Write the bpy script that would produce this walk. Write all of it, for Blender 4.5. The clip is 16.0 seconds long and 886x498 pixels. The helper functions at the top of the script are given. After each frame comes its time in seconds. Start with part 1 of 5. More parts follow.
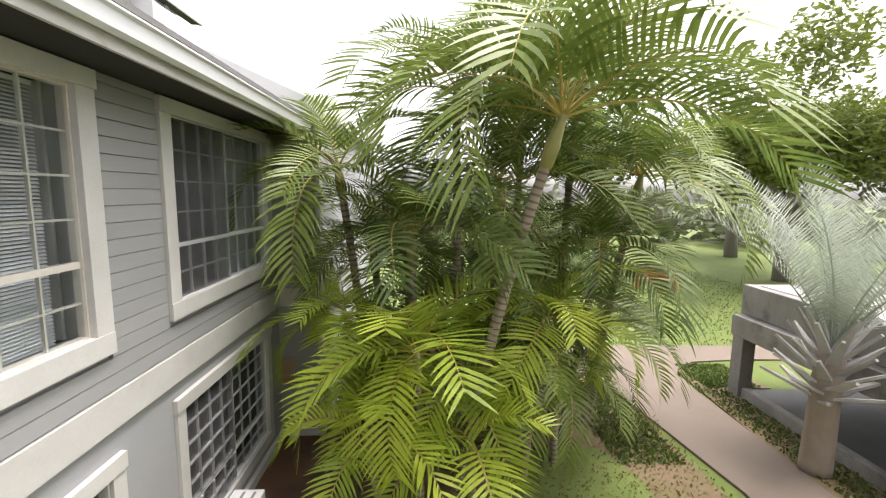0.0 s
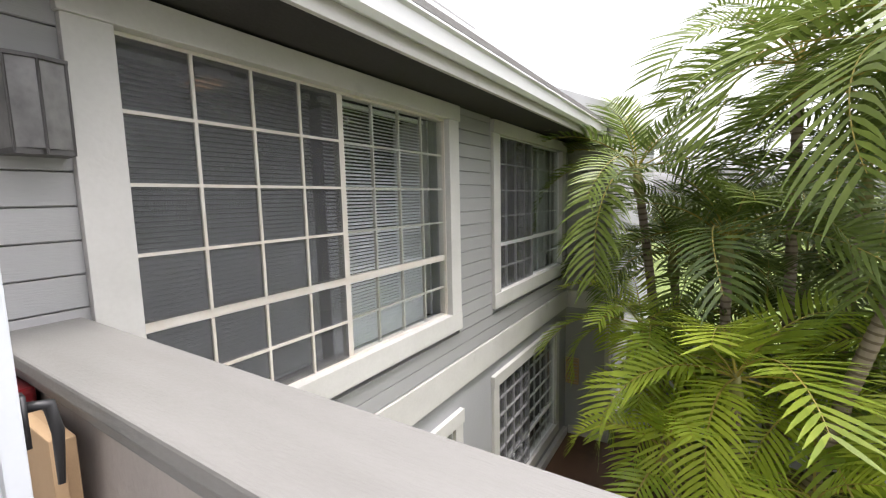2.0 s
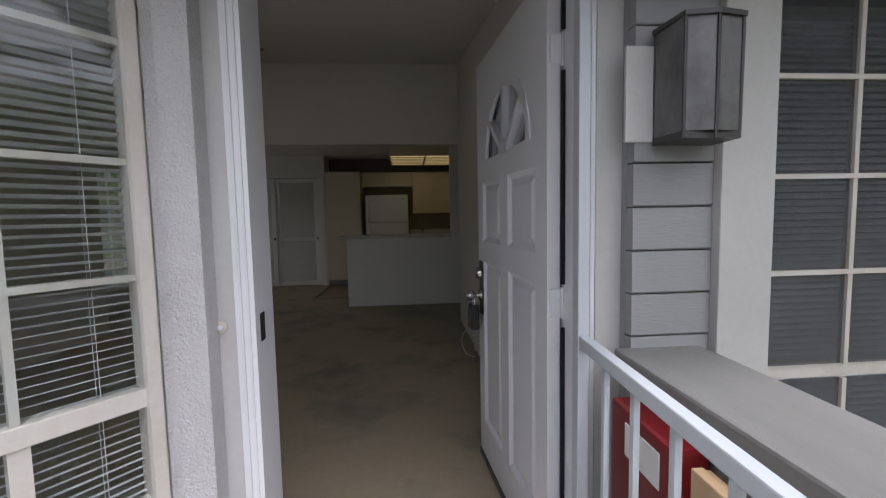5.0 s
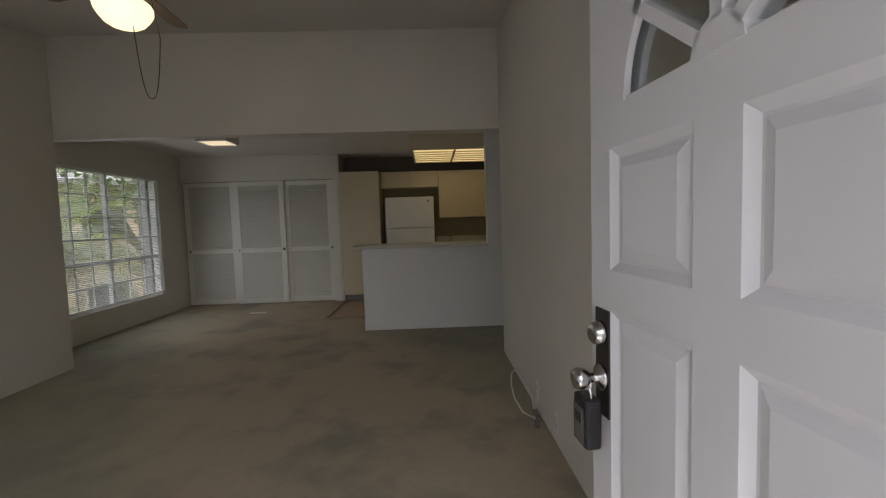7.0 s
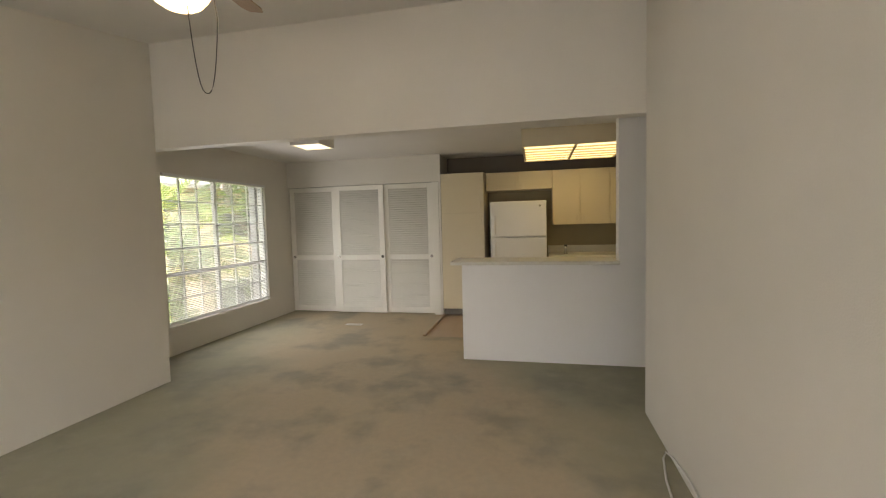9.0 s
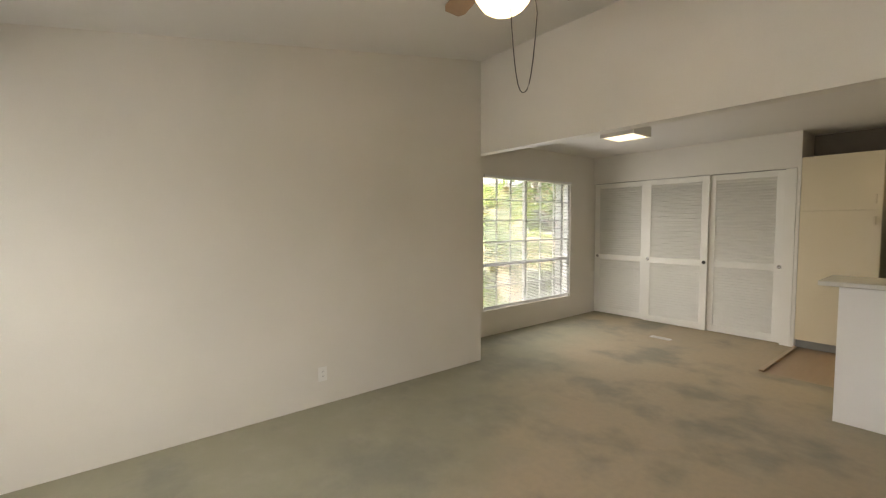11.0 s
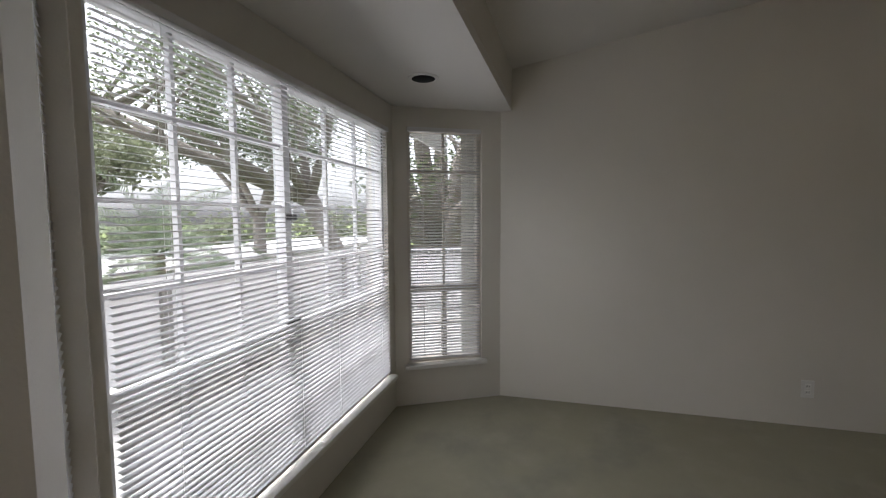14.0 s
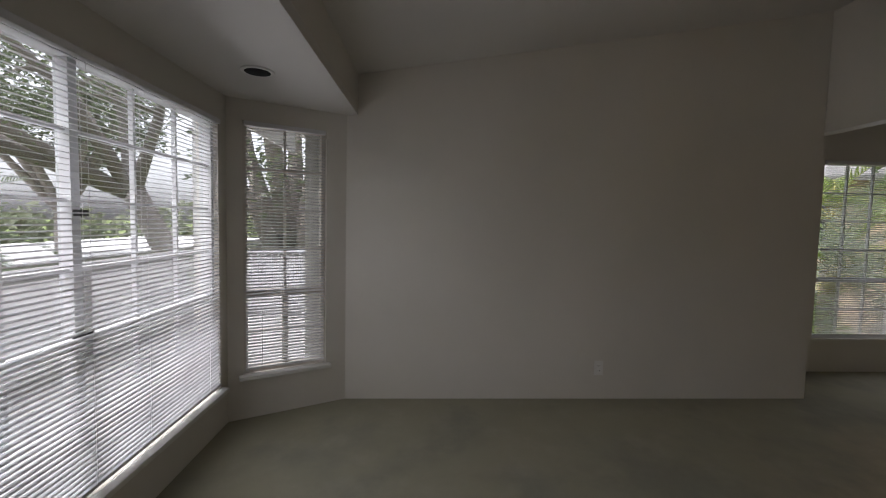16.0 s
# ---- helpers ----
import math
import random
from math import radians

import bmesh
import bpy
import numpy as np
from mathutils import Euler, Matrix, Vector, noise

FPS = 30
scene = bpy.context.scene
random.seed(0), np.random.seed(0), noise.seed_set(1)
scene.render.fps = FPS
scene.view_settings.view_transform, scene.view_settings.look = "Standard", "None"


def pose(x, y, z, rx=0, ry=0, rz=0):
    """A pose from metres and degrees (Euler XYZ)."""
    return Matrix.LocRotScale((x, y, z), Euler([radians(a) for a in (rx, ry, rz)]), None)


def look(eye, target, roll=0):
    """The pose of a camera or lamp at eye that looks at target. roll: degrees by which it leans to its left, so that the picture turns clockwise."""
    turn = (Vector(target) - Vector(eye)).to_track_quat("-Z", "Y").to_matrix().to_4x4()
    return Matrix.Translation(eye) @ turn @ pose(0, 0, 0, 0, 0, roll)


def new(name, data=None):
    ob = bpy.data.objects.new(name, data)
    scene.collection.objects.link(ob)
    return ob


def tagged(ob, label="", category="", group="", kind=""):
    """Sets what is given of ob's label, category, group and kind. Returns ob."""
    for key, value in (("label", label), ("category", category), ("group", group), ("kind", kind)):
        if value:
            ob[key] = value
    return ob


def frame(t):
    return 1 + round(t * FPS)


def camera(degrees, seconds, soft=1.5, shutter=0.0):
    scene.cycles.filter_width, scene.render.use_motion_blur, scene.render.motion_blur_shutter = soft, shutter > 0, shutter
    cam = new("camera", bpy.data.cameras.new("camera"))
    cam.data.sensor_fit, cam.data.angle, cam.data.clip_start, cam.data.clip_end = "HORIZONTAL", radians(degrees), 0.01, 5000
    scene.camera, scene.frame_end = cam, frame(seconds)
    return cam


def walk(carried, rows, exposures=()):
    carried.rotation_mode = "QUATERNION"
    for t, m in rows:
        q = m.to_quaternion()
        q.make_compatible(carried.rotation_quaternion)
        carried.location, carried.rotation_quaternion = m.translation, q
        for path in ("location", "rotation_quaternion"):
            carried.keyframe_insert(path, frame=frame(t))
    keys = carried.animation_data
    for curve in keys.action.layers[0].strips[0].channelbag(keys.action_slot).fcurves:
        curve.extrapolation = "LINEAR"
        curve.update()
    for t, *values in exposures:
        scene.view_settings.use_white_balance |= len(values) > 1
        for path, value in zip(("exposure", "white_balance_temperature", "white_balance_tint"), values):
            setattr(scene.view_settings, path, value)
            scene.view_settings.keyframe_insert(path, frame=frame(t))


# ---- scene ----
cam = camera(92.4, 16.0, soft=1.2)
PATH = [
    (0, (0.066, -2.263, 1.311), (2.048, -2.329, 1.052), 0.9),
    (0.5, (0.076, -2.242, 1.302), (2.052, -2.067, 1.051), 0.5),
    (1, (0.055, -2.167, 1.297), (1.992, -1.731, 1.065), 0.2),
    (1.5, (-0.036, -2.039, 1.302), (1.806, -1.298, 1.062), -0.9),
    (2, (-0.151, -1.902, 1.303), (1.524, -0.833, 1.071), -1.3),
    (2.5, (-0.277, -1.785, 1.291), (1.125, -0.375, 1.072), -2.6),
    (3, (-0.391, -1.677, 1.29), (0.658, 0.013, 1.084), -2.9),
    (3.5, (-0.457, -1.597, 1.29), (0.242, 0.267, 1.09), -2.5),
    (4, (-0.46, -1.49, 1.285), (-0.029, 0.454, 1.096), -1.7),
    (4.5, (-0.417, -1.321, 1.3), (-0.179, 0.657, 1.13), -1.2),
    (4.7, (-0.41, -1.249, 1.298), (-0.22, 0.735, 1.137), -0.9),
    (6.8, (-0.461, -0.159, 1.289), (-0.378, 1.834, 1.142), -2.0),
    (7, (-0.472, -0.039, 1.295), (-0.416, 1.956, 1.163), -1.8),
    (7.5, (-0.511, 0.203, 1.304), (-0.474, 2.2, 1.204), -1.4),
    (8, (-0.504, 0.44, 1.342), (-0.562, 2.436, 1.219), -2.1),
    (10.3, (-0.667, 0.968, 1.459), (-1.831, 2.591, 1.346), 0.6),
    (10.5, (-0.681, 0.979, 1.459), (-1.973, 2.501, 1.343), 0.4),
    (11, (-0.709, 0.985, 1.446), (-2.271, 2.229, 1.324), -0.3),
    (11.5, (-0.719, 0.948, 1.424), (-2.475, 1.898, 1.304), -0.3),
    (12, (-0.758, 0.91, 1.399), (-2.643, 1.567, 1.269), -0.1),
    (12.5, (-0.773, 0.863, 1.368), (-2.738, 1.2, 1.218), -0.4),
    (13, (-0.749, 0.785, 1.37), (-2.741, 0.788, 1.199), -0.4),
    (13.5, (-0.725, 0.745, 1.376), (-2.691, 0.423, 1.201), -0.7),
    (14, (-0.702, 0.719, 1.373), (-2.628, 0.2, 1.229), -0.4),
    (14.5, (-0.702, 0.722, 1.376), (-2.63, 0.21, 1.232), 0.6),
    (15, (-0.702, 0.757, 1.378), (-2.656, 0.361, 1.231), 1.4),
    (15.5, (-0.694, 0.814, 1.374), (-2.681, 0.642, 1.224), 0.9),
    (16, (-0.669, 0.863, 1.379), (-2.662, 0.972, 1.253), 1.3),
]
EXPOSURES = [(0, 1.6, 6600, 15), (1.5, 1.68, 6550, 15), (2.0, 1.5, 6450, 15), (3.0, 1.05, 6200, 16), (3.5, 1.0, 6150, 16), (4.5, 0.78, 6050, 16), (7.0, 1.97, 6350, 16), (8.0, 2.92, 6850, 16), (10.5, 3.65, 7100, 15), (11.0, 3.62, 7100, 15), (12.0, 3.38, 6950, 16), (12.5, 2.98, 6750, 16), (13.0, 2.72, 6550, 16), (13.5, 2.38, 6350, 17), (14.0, 1.9, 6300, 17), (14.5, 1.52, 6250, 18), (15.3, 1.38, 6200, 18), (16.0, 1.58, 6300, 19)]
SKY, SUN, DAY = 0.15, 1.4, 0.5
walk(cam, [(t, look(eye, target, roll)) for t, eye, target, roll in PATH], EXPOSURES)

# ---- light ----
sky_world = bpy.data.worlds.new("overcast_sky")
scene.world = sky_world
sky_world.use_nodes = True
wn = sky_world.node_tree.nodes
wl = sky_world.node_tree.links
sky = wn.new("ShaderNodeTexSky")
sky.sky_type = "NISHITA"
sky.sun_disc = False
sky.sun_elevation, sky.sun_rotation = radians(62), radians(150)
sky.dust_density = 4.0
hue = wn.new("ShaderNodeHueSaturation")
hue.inputs["Saturation"].default_value = 0.12
wl.new(sky.outputs[0], hue.inputs["Color"])
wl.new(hue.outputs[0], wn["Background"].inputs["Color"])
wn["Background"].inputs["Strength"].default_value = SKY
sun_data = bpy.data.lights.new("sun", "SUN")
sun_data.energy, sun_data.angle, sun_data.color = SUN, radians(14), (1.0, 0.96, 0.9)
sun = new("sun", sun_data)
sun.matrix_basis = look((0, 0, 30), (8 * 0.5, 16 * 0.55, 0))


# ---- materials ----
def rgb(c):
    return (*c, 1.0)


def surface(name, base, second=None, rough=0.6, scale=6.0, fine=80.0, bump=0.1, metal=0.0, amount=0.5, spread=0.0, streak=None, stain=None, detail=6.0):
    """A procedural surface: two scales of noise between two colours, a fine bump, and some spread from object to object."""
    m = bpy.data.materials.new(name)
    m.use_nodes = True
    n, l = m.node_tree.nodes, m.node_tree.links
    b = n["Principled BSDF"]
    b.inputs["Roughness"].default_value, b.inputs["Metallic"].default_value = rough, metal
    second = second or tuple(v * 0.8 for v in base)
    mp = n.new("ShaderNodeMapping")
    mp.inputs["Scale"].default_value = streak or (1, 1, 1)
    geo = n.new("ShaderNodeNewGeometry")
    l.new(geo.outputs["Position"], mp.inputs["Vector"])
    n1 = n.new("ShaderNodeTexNoise")
    n1.inputs["Scale"].default_value, n1.inputs["Detail"].default_value = scale, detail
    n2 = n.new("ShaderNodeTexNoise")
    n2.inputs["Scale"].default_value, n2.inputs["Detail"].default_value = fine, 3.0
    for q in (n1, n2):
        l.new(mp.outputs[0], q.inputs["Vector"])
    add = n.new("ShaderNodeMath")
    add.operation = "MULTIPLY_ADD"
    add.inputs[1].default_value = 0.35
    l.new(n2.outputs["Fac"], add.inputs[0])
    l.new(n1.outputs["Fac"], add.inputs[2])
    ramp = n.new("ShaderNodeMapRange")
    ramp.inputs["From Min"].default_value, ramp.inputs["From Max"].default_value = 0.67 - 0.25, 0.67 + 0.25
    ramp.inputs["To Max"].default_value = amount
    l.new(add.outputs[0], ramp.inputs["Value"])
    mix = n.new("ShaderNodeMix")
    mix.data_type = "RGBA"
    mix.inputs["A"].default_value, mix.inputs["B"].default_value = rgb(base), rgb(second)
    l.new(ramp.outputs[0], mix.inputs["Factor"])
    out = mix.outputs["Result"]
    if stain:
        colour, where, size = stain
        n3 = n.new("ShaderNodeTexNoise")
        n3.inputs["Scale"].default_value, n3.inputs["Detail"].default_value = size, 5.0
        l.new(geo.outputs["Position"], n3.inputs["Vector"])
        r3 = n.new("ShaderNodeMapRange")
        r3.inputs["From Min"].default_value, r3.inputs["From Max"].default_value = where, where + 0.18
        r3.inputs["To Max"].default_value = 0.75
        l.new(n3.outputs["Fac"], r3.inputs["Value"])
        m3 = n.new("ShaderNodeMix")
        m3.data_type = "RGBA"
        m3.inputs["B"].default_value = rgb(colour)
        l.new(r3.outputs[0], m3.inputs["Factor"])
        l.new(out, m3.inputs["A"])
        out = m3.outputs["Result"]
    if spread:
        info = n.new("ShaderNodeObjectInfo")
        sp = n.new("ShaderNodeMapRange")
        sp.inputs["To Min"].default_value, sp.inputs["To Max"].default_value = 1 - spread, 1 + spread
        l.new(info.outputs["Random"], sp.inputs["Value"])
        hs = n.new("ShaderNodeHueSaturation")
        l.new(sp.outputs[0], hs.inputs["Value"])
        l.new(out, hs.inputs["Color"])
        out = hs.outputs["Color"]
    l.new(out, b.inputs["Base Color"])
    bp = n.new("ShaderNodeBump")
    bp.inputs["Strength"].default_value, bp.inputs["Distance"].default_value = bump, 0.01
    l.new(n2.outputs["Fac"], bp.inputs["Height"])
    l.new(bp.outputs[0], b.inputs["Normal"])
    return m


def leafy(name, dark, light, thin=0.35, rough=0.42):
    """Leaves: colour varies from object to object and along the blade, with light passing through."""
    m = bpy.data.materials.new(name)
    m.use_nodes = True
    n, l = m.node_tree.nodes, m.node_tree.links
    b = n["Principled BSDF"]
    b.inputs["Roughness"].default_value = rough
    info = n.new("ShaderNodeObjectInfo")
    geo = n.new("ShaderNodeNewGeometry")
    no = n.new("ShaderNodeTexNoise")
    no.inputs["Scale"].default_value = 3.5
    l.new(geo.outputs["Position"], no.inputs["Vector"])
    a = n.new("ShaderNodeMath")
    a.operation = "MULTIPLY_ADD"
    a.inputs[1].default_value = 0.5
    l.new(no.outputs["Fac"], a.inputs[0])
    s = n.new("ShaderNodeMath")
    s.operation = "MULTIPLY_ADD"
    s.inputs[1].default_value = 0.35
    l.new(geo.outputs["Random Per Island"], s.inputs[0])
    h = n.new("ShaderNodeMath")
    h.operation = "MULTIPLY_ADD"
    h.inputs[1].default_value, h.inputs[2].default_value = 0.55, -0.12
    l.new(info.outputs["Random"], h.inputs[0])
    l.new(h.outputs[0], s.inputs[2])
    l.new(s.outputs[0], a.inputs[2])
    mix = n.new("ShaderNodeMix")
    mix.data_type = "RGBA"
    mix.inputs["A"].default_value, mix.inputs["B"].default_value = rgb(dark), rgb(light)
    l.new(a.outputs[0], mix.inputs["Factor"])
    l.new(mix.outputs["Result"], b.inputs["Base Color"])
    tr = n.new("ShaderNodeBsdfTranslucent")
    l.new(mix.outputs["Result"], tr.inputs["Color"])
    ms = n.new("ShaderNodeMixShader")
    ms.inputs[0].default_value = thin
    l.new(b.outputs[0], ms.inputs[1])
    l.new(tr.outputs[0], ms.inputs[2])
    l.new(ms.outputs[0], n["Material Output"].inputs["Surface"])
    return m


def glow(name, colour, strength):
    m = bpy.data.materials.new(name)
    m.use_nodes = True
    b = m.node_tree.nodes["Principled BSDF"]
    b.inputs["Base Color"].default_value = rgb((0.8, 0.78, 0.7))
    b.inputs["Emission Color"].default_value = rgb(colour)
    b.inputs["Emission Strength"].default_value = strength
    b.inputs["Roughness"].default_value = 0.35
    return m


def glass_sheet(name, tint, rough=0.0):
    """Thin glass: light goes straight through, with a mirror sheen by the angle."""
    m = bpy.data.materials.new(name)
    m.use_nodes = True
    n, l = m.node_tree.nodes, m.node_tree.links
    t = n.new("ShaderNodeBsdfTransparent")
    t.inputs[0].default_value = rgb(tint)
    g = n.new("ShaderNodeBsdfGlossy")
    g.inputs["Roughness"].default_value = rough
    lw = n.new("ShaderNodeLayerWeight")
    pw = n.new("ShaderNodeMath")
    pw.operation = "POWER"
    pw.inputs[1].default_value = 4.5
    l.new(lw.outputs["Facing"], pw.inputs[0])
    f = n.new("ShaderNodeMapRange")
    f.inputs["To Min"].default_value = 0.04
    l.new(pw.outputs[0], f.inputs["Value"])
    mx = n.new("ShaderNodeMixShader")
    l.new(f.outputs[0], mx.inputs[0])
    l.new(t.outputs[0], mx.inputs[1])
    l.new(g.outputs[0], mx.inputs[2])
    l.new(mx.outputs[0], n["Material Output"].inputs["Surface"])
    return m


def mesh_sheet(name):
    """Insect screen: a fine grey mesh that lets about two thirds of the light through."""
    m = bpy.data.materials.new(name)
    m.use_nodes = True
    n, l = m.node_tree.nodes, m.node_tree.links
    t, d, mx = n.new("ShaderNodeBsdfTransparent"), n.new("ShaderNodeBsdfDiffuse"), n.new("ShaderNodeMixShader")
    d.inputs[0].default_value = rgb((0.1, 0.1, 0.105))
    no = n.new("ShaderNodeTexNoise")
    no.inputs["Scale"].default_value = 3.0
    f = n.new("ShaderNodeMapRange")
    f.inputs["To Min"].default_value, f.inputs["To Max"].default_value = 0.3, 0.5
    l.new(n.new("ShaderNodeNewGeometry").outputs["Position"], no.inputs["Vector"])
    l.new(no.outputs["Fac"], f.inputs["Value"])
    l.new(f.outputs[0], mx.inputs[0])
    l.new(t.outputs[0], mx.inputs[1])
    l.new(d.outputs[0], mx.inputs[2])
    l.new(mx.outputs[0], n["Material Output"].inputs["Surface"])
    return m


def carpet(name):
    """Cut-pile carpet: sage along the walls, tan where it is walked on, grey-green stains and a short pile."""
    m = bpy.data.materials.new(name)
    m.use_nodes = True
    n, l = m.node_tree.nodes, m.node_tree.links
    b = n["Principled BSDF"]
    b.inputs["Roughness"].default_value = 0.95
    geo = n.new("ShaderNodeNewGeometry")

    def noise(scale, detail, rough=0.55):
        q = n.new("ShaderNodeTexNoise")
        q.inputs["Scale"].default_value, q.inputs["Detail"].default_value, q.inputs["Roughness"].default_value = scale, detail, rough
        l.new(geo.outputs["Position"], q.inputs["Vector"])
        return q.outputs["Fac"]

    def ramp(value, a, z, lo=0.0, hi=1.0):
        q = n.new("ShaderNodeMapRange")
        q.interpolation_type = "SMOOTHSTEP"
        for key, v in (("From Min", a), ("From Max", z), ("To Min", lo), ("To Max", hi)):
            q.inputs[key].default_value = v
        l.new(value, q.inputs["Value"])
        return q.outputs[0]

    def maths(kind, a, c):
        q = n.new("ShaderNodeMath")
        q.operation = kind
        for k, v in enumerate((a, c)):
            if isinstance(v, (int, float)):
                q.inputs[k].default_value = v
            else:
                l.new(v, q.inputs[k])
        return q.outputs[0]

    def blend(f, a, c):
        q = n.new("ShaderNodeMix")
        q.data_type = "RGBA"
        for key, v in (("Factor", f), ("A", a), ("B", c)):
            if isinstance(v, tuple):
                q.inputs[key].default_value = rgb(v)
            else:
                l.new(v, q.inputs[key])
        return q.outputs["Result"]

    # the walked lane runs from the entry to the dining corner
    dot = n.new("ShaderNodeVectorMath")
    dot.operation = "DOT_PRODUCT"
    dot.inputs[1].default_value = (0.906, 0.423, 0.0)
    l.new(geo.outputs["Position"], dot.inputs[0])
    away = maths("ABSOLUTE", maths("ADD", dot.outputs["Value"], -0.1), 0.0)
    lane = maths("ADD", away, maths("MULTIPLY", maths("ADD", noise(1.1, 5.0), -0.5), 1.9))
    col = blend(ramp(lane, 0.7, 1.6), (0.455, 0.37, 0.258), (0.315, 0.30, 0.215))
    col = blend(ramp(noise(1.5, 8.0, 0.58), 0.46, 0.66, 0.0, 0.8), col, (0.23, 0.23, 0.185))
    col = blend(ramp(noise(4.5, 7.0, 0.62), 0.45, 0.75, 0.0, 0.3), col, (0.43, 0.385, 0.30))
    col = blend(ramp(noise(22.0, 5.0), 0.4, 0.62, 0.0, 0.16), col, (0.3, 0.285, 0.22))
    pile = noise(420.0, 2.0)
    col = blend(ramp(pile, 0.35, 0.65, 0.0, 0.22), col, (0.26, 0.245, 0.19))
    l.new(col, b.inputs["Base Color"])
    bp = n.new("ShaderNodeBump")
    bp.inputs["Strength"].default_value, bp.inputs["Distance"].default_value = 0.3, 0.004
    l.new(pile, bp.inputs["Height"])
    l.new(bp.outputs[0], b.inputs["Normal"])
    return m


WALL = surface("wall_paint_warm_white", (0.685, 0.65, 0.585), (0.60, 0.58, 0.52), 0.55, 1.2, 160, 0.1, amount=0.7)
HALFW = surface("half_wall_white", (0.79, 0.785, 0.765), (0.73, 0.72, 0.7), 0.5, 1.5, 140, 0.08)
CEIL = surface("ceiling_paint", (0.68, 0.66, 0.62), (0.62, 0.6, 0.56), 0.7, 1.5, 220, 0.12)
CARPET = carpet("carpet_sage")
VINYL = surface("kitchen_vinyl", (0.36, 0.25, 0.15), (0.28, 0.19, 0.11), 0.35, 3, 60, 0.05, streak=(8, 1, 1))
TRIMW = surface("trim_white", (0.74, 0.73, 0.7), (0.66, 0.65, 0.61), 0.45, 3, 90, 0.05)
DOORW = surface("door_white_enamel", (0.74, 0.74, 0.76), (0.70, 0.70, 0.72), 0.32, 2, 200, 0.03)
EXTRIM = surface("weathered_white_trim", (0.56, 0.55, 0.53), (0.40, 0.39, 0.37), 0.6, 2.5, 50, 0.12, amount=0.55, stain=((0.30, 0.28, 0.25), 0.66, 3.0))
SIDING = surface("grey_siding", (0.305, 0.305, 0.305), (0.255, 0.255, 0.255), 0.6, 3, 60, 0.15, streak=(0.4, 1, 3), spread=0.05)
STUCCO = surface("grey_stucco", (0.33, 0.335, 0.345), (0.29, 0.29, 0.3), 0.8, 2, 90, 0.3)
STUCCOW = surface("white_stucco_board", (0.60, 0.59, 0.58), (0.46, 0.45, 0.44), 0.8, 4, 140, 0.9)
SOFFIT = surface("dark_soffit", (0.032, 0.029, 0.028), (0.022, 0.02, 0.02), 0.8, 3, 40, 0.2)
CAPGREY = surface("grey_painted_cap", (0.21, 0.205, 0.195), (0.15, 0.145, 0.136), 0.55, 4, 60, 0.2, streak=(4, 0.6, 1), stain=((0.18, 0.15, 0.11), 0.7, 9.0))
PARAPET = surface("parapet_beige", (0.44, 0.40, 0.365), (0.30, 0.265, 0.24), 0.8, 2, 70, 0.3, streak=(1, 1, 0.35), stain=((0.2, 0.17, 0.14), 0.6, 3.0))
PARAPETW = surface("pale_parapet_inside", (0.82, 0.81, 0.8), (0.72, 0.71, 0.7), 0.8, 2, 70, 0.3, streak=(1, 1, 0.35))
SHINGLE = surface("roof_shingle", (0.19, 0.185, 0.18), (0.13, 0.125, 0.12), 0.9, 5, 90, 0.5)
ALU = surface("white_aluminium", (0.72, 0.73, 0.74), (0.6, 0.6, 0.6), 0.38, 3, 90, 0.04)
ALUOLD = surface("weathered_white_sash", (0.64, 0.62, 0.58), (0.48, 0.38, 0.27), 0.5, 5, 60, 0.1, amount=0.5)
SLAT = surface("blind_slat_white", (0.74, 0.74, 0.75), (0.68, 0.68, 0.68), 0.4, 3, 60, 0.02)
STEEL = surface("screen_door_steel", (0.5, 0.53, 0.56), (0.45, 0.48, 0.5), 0.4, 5, 80, 0.05)
MATTE = surface("matte_black", (0.01, 0.01, 0.01), (0.014, 0.014, 0.014), 0.95, 8, 80, 0.02)
BLACK = surface("black_plastic", (0.012, 0.012, 0.013), (0.02, 0.02, 0.02), 0.4, 8, 80, 0.05)
CHROME = surface("satin_chrome", (0.62, 0.61, 0.6), (0.5, 0.49, 0.48), 0.22, 8, 90, 0.02, metal=1.0)
BRONZE = surface("dark_lock_plate", (0.09, 0.085, 0.08), (0.06, 0.055, 0.05), 0.35, 8, 90, 0.05, metal=0.8)
CREAM = surface("cream_laminate", (0.62, 0.54, 0.38), (0.58, 0.50, 0.35), 0.4, 2, 90, 0.03)
FRIDGE = surface("fridge_white", (0.72, 0.71, 0.68), (0.68, 0.67, 0.64), 0.35, 2, 250, 0.06)
LAMINATE = surface("white_countertop", (0.66, 0.64, 0.58), (0.55, 0.53, 0.47), 0.35, 30, 300, 0.02)
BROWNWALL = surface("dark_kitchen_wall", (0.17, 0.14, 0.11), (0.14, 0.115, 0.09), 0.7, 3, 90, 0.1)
OLIVEWALL = surface("olive_kitchen_wall", (0.36, 0.31, 0.2), (0.31, 0.27, 0.17), 0.7, 3, 90, 0.1)
ROAD = surface("pale_asphalt", (0.17, 0.17, 0.165), (0.12, 0.12, 0.12), 0.9, 1, 40, 0.3)
PALE = surface("pale_roof_deck", (0.4, 0.39, 0.38), (0.31, 0.3, 0.29), 0.8, 1.5, 40, 0.2)
PALEROOF = surface("white_roof_coating", (0.64, 0.635, 0.62), (0.52, 0.51, 0.5), 0.8, 1.2, 30, 0.2)
# grey that carries the shade of closed rooms, closet track and car port
SHADE = surface("shade_grey", (0.10, 0.10, 0.10), (0.07, 0.07, 0.07), 0.9, 3, 30, 0.1)
